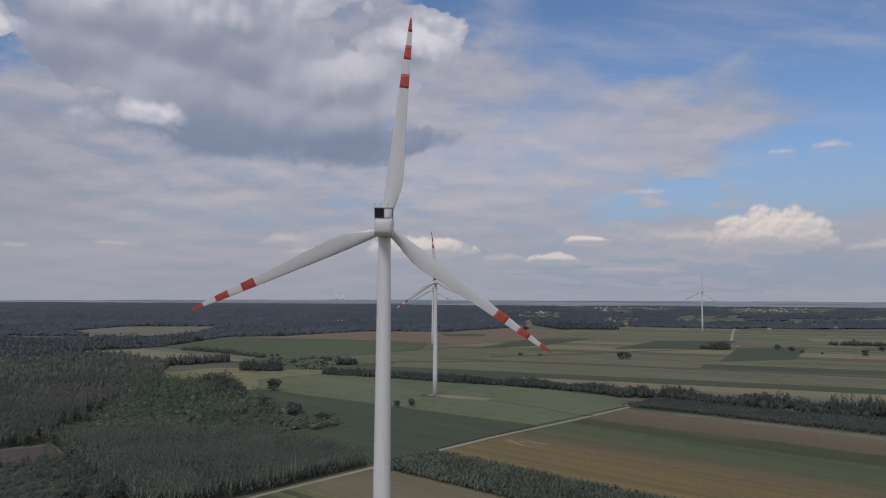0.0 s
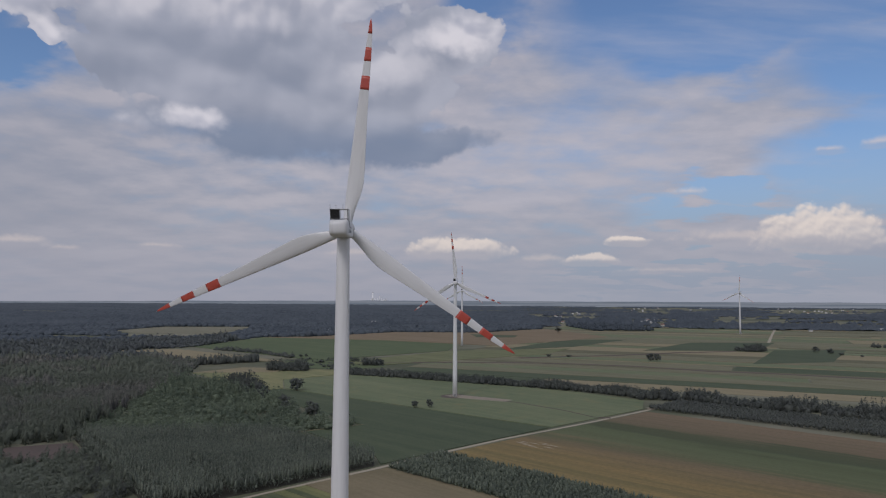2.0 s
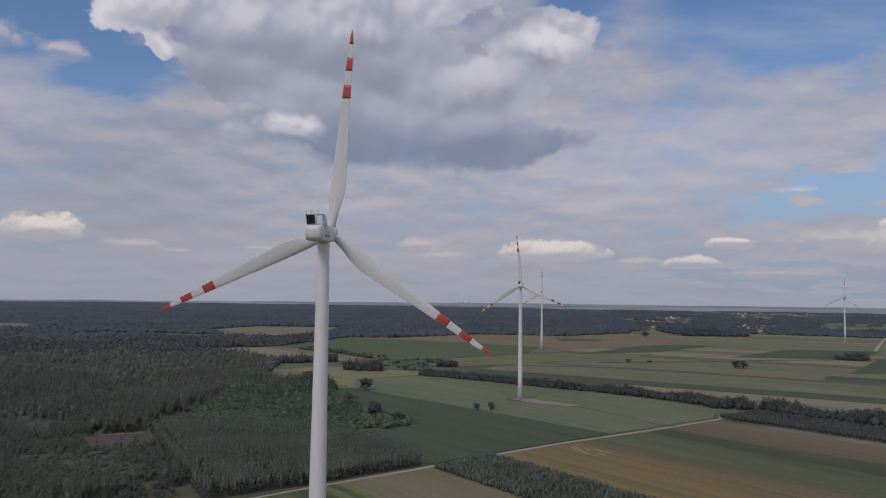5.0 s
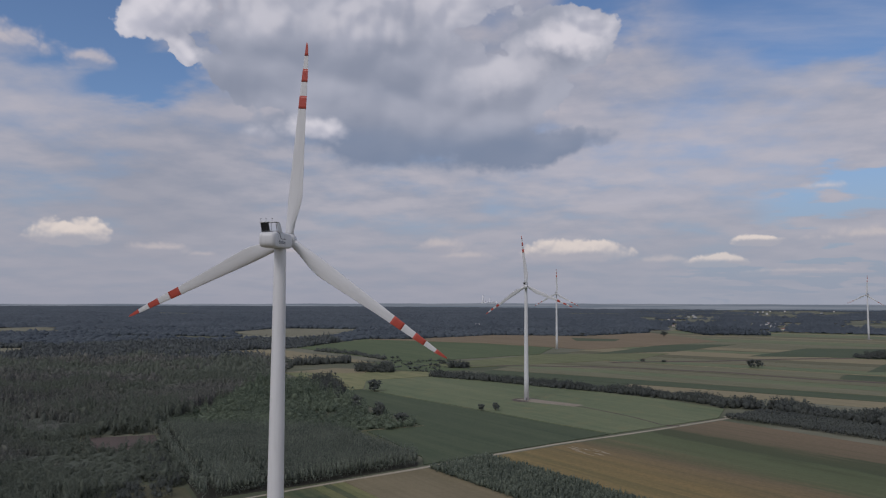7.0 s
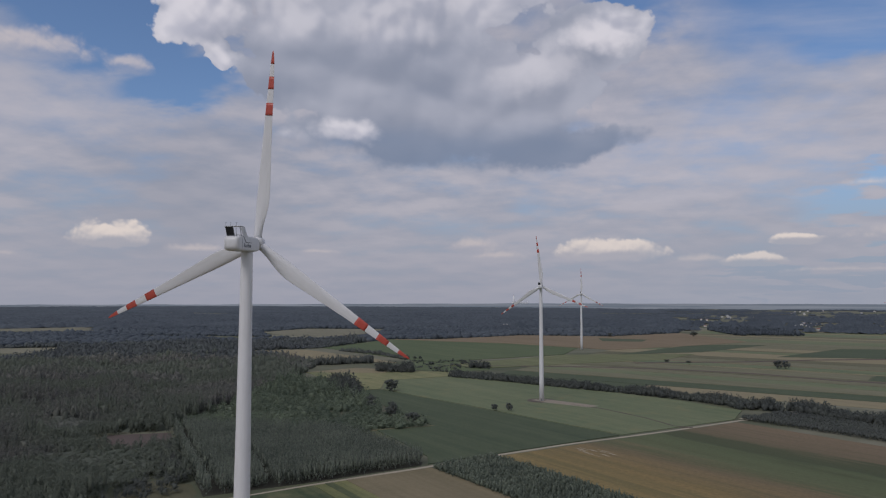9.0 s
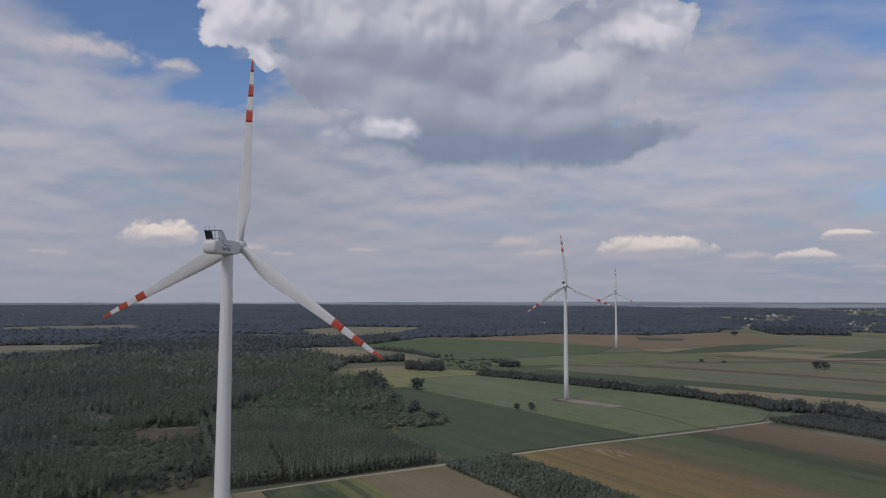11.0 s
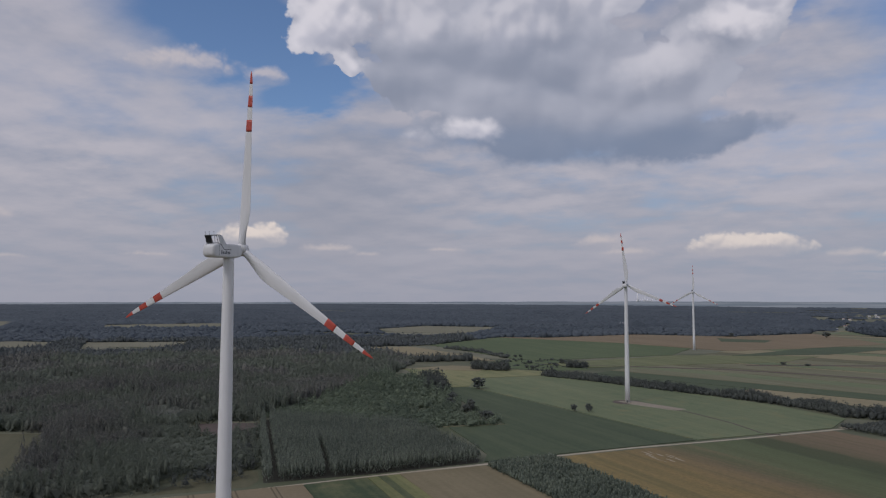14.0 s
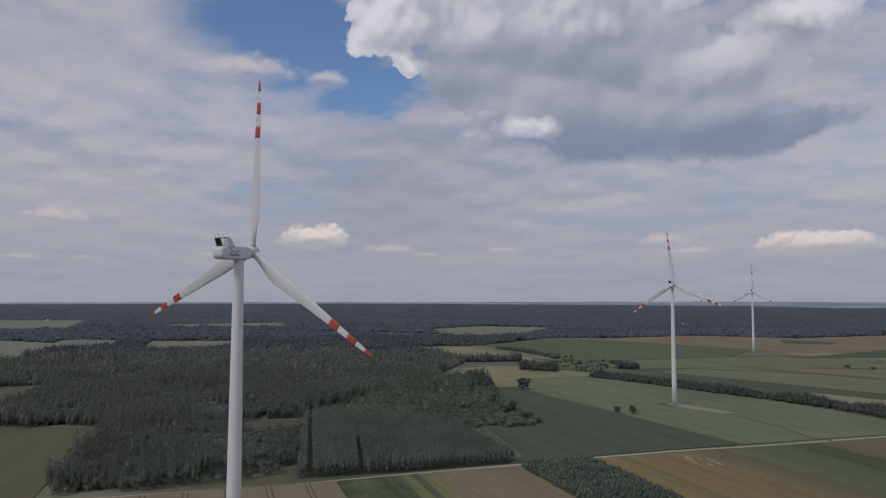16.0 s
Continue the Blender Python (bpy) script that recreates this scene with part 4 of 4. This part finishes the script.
def wooded(xy, poly=FOREST):
    ok = inside(xy, poly)
    eye = np.array([65.0, 0.0])
    for i, hole in enumerate(OPEN):
        for k in ((1.0, 0.96, 0.92) if 2 <= i <= 7 else (1.0,)):
            ok &= ~inside((xy - eye) / k + eye, hole)
    r, t = np.hypot(xy[:, 0] - 65, xy[:, 1]), np.degrees(np.arctan2(xy[:, 0] - 65, xy[:, 1]))
    return ok & (t > -66) & (t < 42) & (r < 4830), r


G = np.random.default_rng(11)
near_kinds = [crown(i, 13, 15, 0.28 + 0.06 * i, 1.0, 0.44, 0.14, False, 0.55) for i in range(7)]
round_kinds = [crown(110 + i, 11, 17, 0.05, 0.9, 0.50, 0.13, False, 0.85) for i in range(6)]
hedge_kinds = [crown(140 + i, 8, 10, 0.05, 0.9, 0.54, 0.16, False, 0.9) for i in range(7)]
mid_kinds = [crown(20 + i, 8, 11, 0.22 + 0.07 * i, 1.1, 0.48, 0.17, False, 0.65) for i in range(7)]
low_kinds = [crown(40 + i, 6, 5, 0.35, 0.9, 0.62, 0.19, True, 0.8) for i in range(6)]
far_kinds = [crown(60 + i, 0, 0, 0.3, 0.6, 0.95, 0.13, True) for i in range(6)]
tiny_kinds = [(np.array([(0.5 * math.cos(k * 1.2566 + j), 0.5 * math.sin(k * 1.2566 + j), 0.12 * ((k + j) % 3)) for k in range(5)] + [(0.12 * math.cos(j), 0.1, 1.0)]),
               np.array([(k, (k + 1) % 5, 5) for k in range(5)])) for j in range(5)]


def stand(xy):
    """Height of the trees, stand by stand, about 1."""
    step = np.round(blotch(xy + 12 * np.sin(xy[:, ::-1] / 17), 110, 3) * 4) / 4
    return (0.45 + 0.80 * step + 0.45 * (blotch(xy, 42, 23) - 0.5)) * np.where(inside(xy, LOW), 0.7, 1.0)


def underwood(name, x0, x1, y0, y1, gap, mat, high, ok_at, label, seed):
    """Closed leaf sheet added between the stems to lighten deep gaps: lumpy, stays inside the wood."""
    g = np.random.default_rng(seed)
    gx, gy = np.meshgrid(np.arange(x0, x1, gap), np.arange(y0, y1, gap), indexing="ij")
    xy = np.stack((gx.ravel(), gy.ravel()), -1)
    ok = ok_at(xy)
    for d in ((5, 0), (-5, 0), (0, 5), (0, -5)):
        ok &= ok_at(xy + np.array(d))
    ok = ok.reshape(gx.shape)
    z = high(xy).reshape(gx.shape) * g.uniform(0.75, 1.25, gx.shape)
    low = ~(ok & np.roll(ok, 1, 0) & np.roll(ok, -1, 0) & np.roll(ok, 1, 1) & np.roll(ok, -1, 1))
    z = np.where(low, 0.1, z)
    ids = np.arange(gx.size).reshape(gx.shape)
    f = [(ids[i, j], ids[i + 1, j], ids[i + 1, j + 1], ids[i, j + 1]) for i in range(gx.shape[0] - 1) for j in range(gx.shape[1] - 1) if ok[i, j] and ok[i + 1, j] and ok[i, j + 1] and ok[i + 1, j + 1]]
    used = np.unique(np.array(f))
    to = np.zeros(gx.size, int)
    to[used] = np.arange(len(used))
    jit = g.uniform(-0.3, 0.3, (len(used), 2)) * gap
    v = np.column_stack((xy[used] + jit, z.ravel()[used]))
    me = bpy.data.meshes.new(name)
    me.from_pydata(v.tolist(), [], [tuple(int(to[k]) for k in q) for q in f])
    me.materials.append(mat)
    return tagged(new(name, me), label, "underwood", kind="stuff")


def forest(name, r0, r1, gap, kinds_, mat, wide, high, base, label, seed, area):
    xy = spread(*area, gap, seed, 0.55)
    ragged = 5.0 * np.stack((np.sin(xy[:, 1] / 7.3) + np.sin(xy[:, 1] / 3.1 + 1), np.sin(xy[:, 0] / 6.1) + np.sin(xy[:, 0] / 2.7)), -1) / 2
    ok, r = wooded(xy + ragged)
    rr = r + 110 * (blotch(xy, 70, 31) - 0.5) * (r < 1800)
    ok &= (rr >= r0) & (rr < r1) & ~inside(xy, PLANTATION) & ~inside(xy, ROWS_WEST)
    if r0 > 1300:
        ok &= blotch(xy * np.array([0.35, 1.0]), 500, 8) < 0.90 - 0.04 * np.clip((r - 1300) / 3000, 0, 1) + 1.0 * (r > 4000)
    xy = xy[ok]
    g = np.random.default_rng(seed)
    h = high * stand(xy) * g.uniform(0.70, 1.25, len(xy))
    h *= 1 - 0.8 * np.clip((r[ok] - 2600) / 2000, 0, 1)
    return scatter(name, mat, kinds_, xy, wide * g.uniform(0.6, 1.4, len(xy)), h, base, label, "forest", seed)


forest("forest", 0, 480, 4.1, near_kinds, m_leaf_dark, 5.9, 13.5, -0.10, "dense dark green mixed forest of narrow crowns beside the track", 101, (-520, 60, 90, 520))
forest("forest", 480, 800, 4.6, mid_kinds, m_leaf_dark, 7.0, 13.0, -0.20, "dense dark green mixed forest with uneven crowns", 102, (-760, 100, 90, 820))
forest("forest", 800, 1080, 5.7, low_kinds, m_leaf_dark, 8.8, 11.5, -0.3, "dark green forest canopy stretching away", 103, (-1300, 200, 200, 1360))
forest("forest", 1080, 1480, 6.9, low_kinds, m_leaf_mid_hazed, 11.0, 11.0, -0.3, "distant dark forest canopy, haze-blue put into its leaf colour", 108, (-1480, 300, 250, 1500))
forest("forest", 1480, 2200, 12.0, far_kinds, m_leaf_far_hazed, 20.0, 8.5, -0.3, "far dark forest canopy, haze-blue put into its leaf colour", 104, (-2150, 400, 400, 2210))
forest("forest", 2200, 4830, 19.0, tiny_kinds, m_leaf_far_hazed, 50.0, 12.0, 0.0, "dark forest reaching to the horizon", 105, (-4600, 700, 700, 4900))

# unseen filler under the crowns, so the gaps between them shade less deeply
underwood("underwood", -740, -60, 150, 800, 4.5, m_leaf_dark, lambda q: 5.0 * stand(q), lambda q: wooded(q)[0] & (wooded(q)[1] < 830) & ~inside(q, PLANTATION), "closed leaf-coloured sheet added between the forest trees to lighten deep gaps", 106)
# broadleaf scrub between plantation and crop field
SCRUB = [(-56, 464), (-20, 484), (-34, 500), (-70, 545), (-108, 594), (-148, 646), (-185, 695), (-214, 695), (-214, 600), (-205, 520), (-198, 448), (-120, 450), (-76, 450)]
xy = spread(-220, 0, 400, 720, 5.4, 31)
rim = (xy - np.array([-27.0, 492.0])) @ np.array([-0.828, -0.561])   # metres in from the crop field
rim = np.where(xy[:, 1] > 470, rim, 60.0)
xy = xy[inside(xy, SCRUB) & (G.uniform(0, 1, len(xy)) < np.clip(0.16 + rim / 34, 0, 1)) & (blotch(xy, 34, 17) > 0.16)]
tall = 5.0 + 7.0 * np.clip((xy[:, 1] - 500) / 140, 0, 1)
scatter("scrub", m_leaf_light, round_kinds, xy, 7.6 * G.uniform(0.6, 1.45, len(xy)), tall * (0.5 + 0.8 * blotch(xy, 40, 4)) * G.uniform(0.6, 1.35, len(xy)), -0.25, "dark green broadleaf scrub thinning out at a crop field", "scrub", 31)
xy = spread(-240, -80, 270, 450, 4.0, 35)
xy = xy[(inside(xy, [(-128, 322), (-130, 268), (-118, 270), (-98, 300), (-150, 380), (-160, 380)]) & (blotch(xy, 14, 12) > 0.45))]
scatter("scrub", m_leaf_hedge, near_kinds, xy, 5.0 * G.uniform(0.5, 1.4, len(xy)), 5.5 * G.uniform(0.4, 1.5, len(xy)), 0.0, "low dark bushes round a felled clearing", "scrub", 36)
# young plantations in rows
rows_ = [crown(170 + i, 9, 7, 0.6, 0.9, 0.34, 0.20, False, 0.45) for i in range(7)]
xy = spread(-220, 60, 240, 520, 2.1, 32, 0.28, 43.0)
keep = inside(xy, PLANTATION)
for p, q, w in (((-187, 440), (-84, 300), 1.5), ((-102, 371), (-62, 313), 1.5), ((-108, 444), (-62, 386), 1.4)):
    d = Vector(q) - Vector(p)
    s = np.clip(((xy - np.array(p)) @ np.array(d)) / d.length_squared, 0, 1)
    keep &= np.hypot(*(xy - np.array(p) - s[:, None] * np.array(d)).T) > w
xy = xy[keep]
scatter("plantation", m_leaf_young, rows_, xy, 3.3 * G.uniform(0.85, 1.2, len(xy)), 10.0 * (0.9 + 0.2 * blotch(xy, 60, 6)) * G.uniform(0.88, 1.12, len(xy)), 0.0, "dense young grey-green plantation in straight rows", "plantation", 32)
slab("forest_floor", PLANTATION, m_litter_shaded, 0.08, "needle-strewn floor under the young plantation, shade put into its dark colour", "forest floor", "")
xy = spread(-320, -190, 350, 460, 2.6, 34, 0.25, 43.0)
xy = xy[inside(xy, ROWS_WEST)]
scatter("plantation", m_leaf_dark, rows_, xy, 3.2 * G.uniform(0.85, 1.2, len(xy)), 9.0 * G.uniform(0.88, 1.12, len(xy)), 0.0, "small young plantation in straight rows inside the forest", "plantation", 34)
low_rows = [crown(190 + i, 6, 5, 0.45, 0.8, 0.56, 0.19, False, 0.8) for i in range(7)]
SMALL = [(0, 367), (29, 399), (128, 295), (99, 263)]
xy = spread(-40, 210, 160, 440, 1.75, 33, 0.3, 46.0)
xy = xy[inside(xy, SMALL)]
scatter("plantation", m_leaf_small, low_rows, xy, 2.7 * G.uniform(0.8, 1.25, len(xy)), 3.7 * G.uniform(0.75, 1.25, len(xy)), 0.0, "low young plantation of bushy green trees beside the track", "plantation", 33)


def belt(name, pts, width, gap, wide, high, kinds_, label, seed, mat=m_leaf_hedge, base=-0.25):
    """A belt of trees along a line."""
    g = np.random.default_rng(seed)
    out = []
    for p, q in zip(pts, pts[1:]):
        p, q = np.array(p, float), np.array(q, float)
        n = int(np.hypot(*(q - p)) * width / gap ** 2)
        d = (q - p) / np.hypot(*(q - p))
        out.append(p + (q - p) * g.uniform(0, 1, (n, 1)) + np.array([-d[1], d[0]]) * g.uniform(0, width, (n, 1)))
    xy = np.vstack(out)
    return scatter(name, mat, kinds_, xy, wide * g.uniform(0.7, 1.35, len(xy)), high * (0.6 + 0.7 * blotch(xy, 45, seed)) * g.uniform(0.7, 1.25, len(xy)), base, label, "tree belt", seed)


belt("hedge", [(-69, 790), (3, 755), (60, 717), (112, 689), (160, 658), (199, 620)], 22, 2.7, 5.2, 6.4, hedge_kinds, "dark green field hedge of bushes and low trees", 41)
belt("tree_belt", [(196, 606), (233, 601), (285, 545), (348, 495)], 24, 3.8, 7.0, 8.0, hedge_kinds, "belt of dark green trees behind the young plantation", 42)
belt("tree_belt", [(330, 512), (352, 494), (486, 374)], 26, 4.2, 7.5, 13.0, near_kinds, "tall dark trees at the end of the tree belt", 53)
YOUNG = [(191, 555), (256, 491), (308, 440), (440, 318), (484, 368), (346, 491), (283, 541), (231, 598)]
xy = spread(110, 560, 220, 680, 2.3, 43, 0.40, 44.0)
xy = xy[inside(xy, YOUNG)]
scatter("plantation", m_leaf_hedge, low_rows, xy, 3.4 * G.uniform(0.85, 1.2, len(xy)), np.where((xy - np.array([191.0, 555.0])) @ np.array([0.69, 0.724]) < 9.0, 4.6, 3.0) * G.uniform(0.9, 1.1, len(xy)), 0.0, "low flat belt of young trees along a brown field", "plantation", 43)
belt("hedge", [(-330, 1150), (-240, 1080), (-170, 1000)], 16, 5.0, 7.0, 6.0, low_kinds, "low bushes along a far field edge", 44)
belt("copse", [(-164, 828), (-120, 826)], 28, 4.2, 8.5, 11.0, round_kinds, "dark copse between meadow and green field", 45)
belt("copse", [(-176, 690), (-148, 640), (-136, 620)], 20, 4.4, 8.5, 11.0, round_kinds, "tall dark trees at the corner of scrub and meadow", 52)
belt("copse", [(-60, 896), (-38, 894)], 24, 4.2, 8.5, 12.0, round_kinds, "round dark copse at the end of the hedge", 46)
belt("hedge", [(-105, 850), (-60, 830), (-20, 815)], 8, 4.5, 5.0, 4.0, mid_kinds, "low bushes along a sandy field edge", 47)
belt("copse", [(528, 1145), (575, 1145)], 30, 5.0, 9.0, 10.0, round_kinds, "small dark copse among strip fields", 48)
belt("copse", [(448, 1842), (616, 1848)], 300, 11.0, 15.0, 13.0, low_kinds, "dark wood behind far grain fields", 49, m_leaf_far_hazed)
belt("hedge", [(813, 1250), (900, 1218), (1010, 1190)], 22, 6.0, 8.0, 9.0, low_kinds, "dark tree row among far strip fields", 50)
belt("copse", [(-262, 890), (-200, 940)], 26, 5.0, 8.0, 11.0, low_kinds, "strip of trees between two pale fields", 51)
xy = spread(-170, -20, 850, 1010, 8.0, 61, 0.5)
xy = xy[inside(xy, [(-166, 946), (-150, 985), (-86, 1010), (-40, 960), (-30, 880), (-80, 846), (-137, 868)]) & (blotch(xy, 16, 62) > 0.62)]
scatter("bushes", m_leaf_hedge, hedge_kinds, xy, 6.5 * G.uniform(0.4, 1.6, len(xy)), 2.6 * G.uniform(0.4, 1.7, len(xy)), -0.2, "scattered low bushes in a rough green meadow", "bushes", 63)
# far woods on the open side, with fields and villages between them: bearing from, to, distance from, to
GAPS = [(9.6, 13.0, 2550, 3780), (8.3, 12.6, 2100, 2480), (14.9, 18.4, 2150, 2920), (21.0, 26.3, 2480, 3380), (25.5, 32.0, 3750, 4650), (15.6, 18.6, 3500, 4500), (28.8, 33.0, 2500, 2800), (33.5, 40.0, 2900, 3500), (19.0, 21.5, 4000, 4600)]
g = np.random.default_rng(77)
xy = spread(150, 3600, 1900, 4900, 15.5, 78)
r, t = np.hypot(xy[:, 0] - 65, xy[:, 1]), np.degrees(np.arctan2(xy[:, 0] - 65, xy[:, 1]))
wood = 0.5 * blotch(xy * np.array([0.5, 1.0]), 330, 9) + 0.5 * blotch(xy * np.array([0.45, 1.0]), 110, 19)
wood = np.where(r < 2900, wood + 0.05, wood)
for a0, a1, r0, r1 in GAPS:
    ragged = 0.35 * np.sin(r / 47.0) + 0.2 * np.sin(r / 17.0)
    hit = (t > a0 + ragged) & (t < a1 + ragged) & (r > r0 + 50 * np.sin(t * 5)) & (r < r1 + 60 * np.sin(t * 4))
    wood = np.where(hit & (blotch(xy, 60, 25) < 0.72), 0.0, wood)
xy = xy[~inside(xy, FOREST) & (r > 2120) & (r < 4830) & (t < 42) & (wood > 0.495)]
r_far = np.hypot(xy[:, 0] - 65, xy[:, 1])
scatter("far_woods", m_leaf_far_hazed, tiny_kinds, xy, 27.0 * g.uniform(0.7, 1.2, len(xy)), 12.5 * (1 - 0.6 * np.clip((r_far - 2600) / 1800, 0, 1)) * g.uniform(0.6, 1.25, len(xy)), 0.1, "scattered dark woods far off among fields", "woods", 79)


def tree_meshes(seed, leaves):
    """Trunk with limbs, and a crown of leaf clumps with gaps, for a tree one metre high and one wide."""
    g = np.random.default_rng(seed)
    bm = bmesh.new()
    loft(bm, [circle(0.035, 0, 8), circle(0.026, 0.15, 8), circle(0.02, 0.35, 8, 0.01), circle(0.008, 0.75, 8, 0.02)])
    clumps = []
    for i in range(11):
        a, z = i * 2.4, g.uniform(0.10, 0.50)
        q = (0.33 * math.cos(a) * g.uniform(0.6, 1.1), 0.33 * math.sin(a) * g.uniform(0.6, 1.1), min(0.92, z + g.uniform(0.1, 0.35)))
        rod(bm, (0.005, 0, z), q, 0.007, 5)
        clumps.append(q)
    clumps += [(g.normal() * 0.15, g.normal() * 0.15, g.uniform(0.30, 0.85)) for _ in range(11)]
    vs, fs, k = [], [], 0
    for c in clumps:
        s = g.uniform(0.11, 0.19)
        for _ in range(leaves):
            d = g.normal(size=3)
            d /= np.linalg.norm(d)
            p = np.array(c) + d * s * g.uniform(0.55, 1.1) * np.array([1, 1, 0.75])
            vs.append(p + g.normal(size=(3, 3)) * 0.026), fs.append((k, k + 1, k + 2))
            k += 3
        v, f = ico(1)
        vs.append(v * s * 0.72 * g.uniform(0.8, 1.15, (len(v), 1)) + np.array(c)), fs.extend((f + k).tolist())
        k += len(v)
    me = bpy.data.meshes.new("crown")
    me.from_pydata(np.vstack(vs).tolist(), [], [tuple(q) for q in fs])
    return bm, me


def tree(seed, mat):
    bm, crown_me = tree_meshes(seed, 42)
    crown_me.materials.append(mat)
    return mesh("trunk", bm, m_bark), crown_me


TREE = [tree(s, m_leaf_hedge) for s in (3, 8, 15)]


def lone_tree(x, y, high, wide, kind_, label):
    t = thing("tree", pose(x, y, float(level(x, y)), 0, 0, (x * 37) % 360), label, "tree", "single trees")
    trunk, crown_me = TREE[kind_]
    s = Matrix.Diagonal((wide, wide, high, 1))
    part("trunk", trunk, None, t, m=s)
    part("crown", crown_me, None, t, m=s)


lone_tree(-99, 660, 12.5, 17.0, 0, "broad dark green tree standing alone at a field edge")
lone_tree(11, 560, 7.0, 6.0, 1, "small round tree on the line between two green fields")
lone_tree(22, 561, 7.0, 7.0, 2, "small round tree on the line between two green fields")
lone_tree(324, 970, 12.0, 14.0, 0, "round tree clump standing alone among strip fields")
lone_tree(333, 968, 11.0, 13.0, 2, "round tree beside another among strip fields")
lone_tree(340, 1745, 17.0, 20.0, 1, "far dark tree standing alone in grain")
BUSHES = [(148, 1715, 10, 15), (-160, 1018, 5, 7), (-152, 1017, 5, 6), (-118, 932, 4, 9), (-82, 924, 4, 8), (-74, 947, 6, 9), (197, 1042, 4, 10), (225, 1032, 4, 8), (646, 1138, 10, 14),
          (655, 1113, 9, 13), (653, 1079, 5, 9), (665, 1047, 4, 6), (712, 1016, 11, 14), (801, 1101, 11, 13)]
for i, (x, y, h, w) in enumerate(BUSHES):
    lone_tree(x, y, h, w, i % 3, "rounded field tree standing among strip fields" if h > 6 else "low round bush standing in a field")
for i in range(14):
    f = i / 13
    lone_tree(-38 - 112 * f + 6 * math.sin(i * 2.1), 492 + 150 * f + 5 * math.cos(i * 3.3), 7 + 4 * ((i * 7) % 5) / 5 + 2 * f, 8 + 3 * ((i * 3) % 4) / 4, i % 3, "broadleaf tree at the edge of the scrub")


# ---- far buildings ----
def house_parts(long, wide, eaves, ridge):
    wall = box(bmesh.new(), -long / 2, long / 2, -wide / 2, wide / 2, 0, eaves)
    o = 0.4
    roof = loft(bmesh.new(), [[(x, -wide / 2 - o, eaves - 0.2), (x, 0, ridge), (x, wide / 2 + o, eaves - 0.2), (x, 0, eaves - 0.1)] for x in (-long / 2 - o, long / 2 + o)])
    return wall, roof


def house(x, y, turn, long, wide, eaves, ridge, label, roof_mat, category="house", group="far village houses", wall_mat=m_render):
    t = thing("house", pose(x, y, float(level(x, y)), 0, 0, turn), label, category, group)
    wall, roof = house_parts(long, wide, eaves, ridge)
    w = part("wall", wall, wall_mat, t)
    part("roof", roof, roof_mat, t)
    for i in range(max(2, int(long / 5))):
        wx = -long / 2 + 2 + i * (long - 4) / max(1, int(long / 5) - 1 or 1)
        if abs(wx) < long / 2 - 0.8:
            part("window", box(bmesh.new(), wx - 0.6, wx + 0.6, -wide / 2 - 0.03, -wide / 2 + 0.05, 1.0, 2.4), m_glass, w)


hr = random.Random(21)
for i in range(60):
    near_d, far_d, mid_a, wide_a = hr.choice(((2180, 2450, 9.8, 0.8), (3950, 4600, 28.8, 1.6), (2950, 3700, 11.3, 0.9), (2300, 2800, 16.5, 1.0), (3900, 4600, 17.2, 1.2)))
    d, a = hr.uniform(near_d, far_d), radians(hr.gauss(mid_a, wide_a))
    red = hr.random() < 0.25
    house(65 + d * math.sin(a), d * math.cos(a), hr.uniform(-20, 20), hr.uniform(7, 11), hr.uniform(6, 8), hr.uniform(3.5, 5), hr.uniform(5.5, 7),
          "far white house with a red tiled roof among trees" if red else "far white house with a grey roof among trees", m_tiles if red else m_grey_roof)
for i in range(11):
    d, a = hr.uniform(2500, 3600), radians(hr.uniform(-56, -34))
    house(65 + d * math.sin(a), d * math.cos(a), hr.uniform(-30, 30), hr.uniform(8, 14), hr.uniform(6, 8), hr.uniform(3.5, 5), hr.uniform(5.5, 7), "far pale house between woods and fields", m_grey_roof)
house(1246, 1916, -35, 62, 14, 5, 7, "long low white farm shed beyond the fields", m_grey_roof, "shed", "farm buildings")
house(1031, 1858, 0, 9, 6, 3, 4.5, "small white shed among far fields", m_grey_roof, "shed", "farm buildings")
house(-150, 2230, 5, 14, 6, 9.5, 10.5, "white building showing above the forest", m_grey_roof, "building", "farm buildings")


def chimney(x, y, r, h, label):
    z = float(level(x, y))
    t = thing("chimney", pose(x, y, z - 2), label, "chimney", "power station")
    part("shaft", loft(bmesh.new(), [circle(r, 0, 20), circle(r * 0.7, h * 0.6, 20), circle(r * 0.6, h, 20)]), m_bright, t, smooth=True)
    part("rim", loft(bmesh.new(), [circle(r * 0.66, h - 1.5, 20), circle(r * 0.66, h + 0.3, 20)]), m_grey_roof, t)


PX, PY = -327.0, 4950.0
for dx, r, h in ((-42, 6.5, 86), (-24, 2.6, 48), (-8, 2.6, 46), (6, 3.4, 68), (22, 2.6, 50), (38, 2.4, 44), (54, 2.4, 46)):
    chimney(PX + dx, PY, r, h, "tall white power station chimney on the horizon")
for dx, w, h in ((-42, 24, 37), (8, 30, 33), (42, 30, 33)):
    house(PX + dx, PY + 8, 0, w, 8, h, h + 1, "white power station block on the horizon", m_grey_roof, "building", "power station", m_bright)
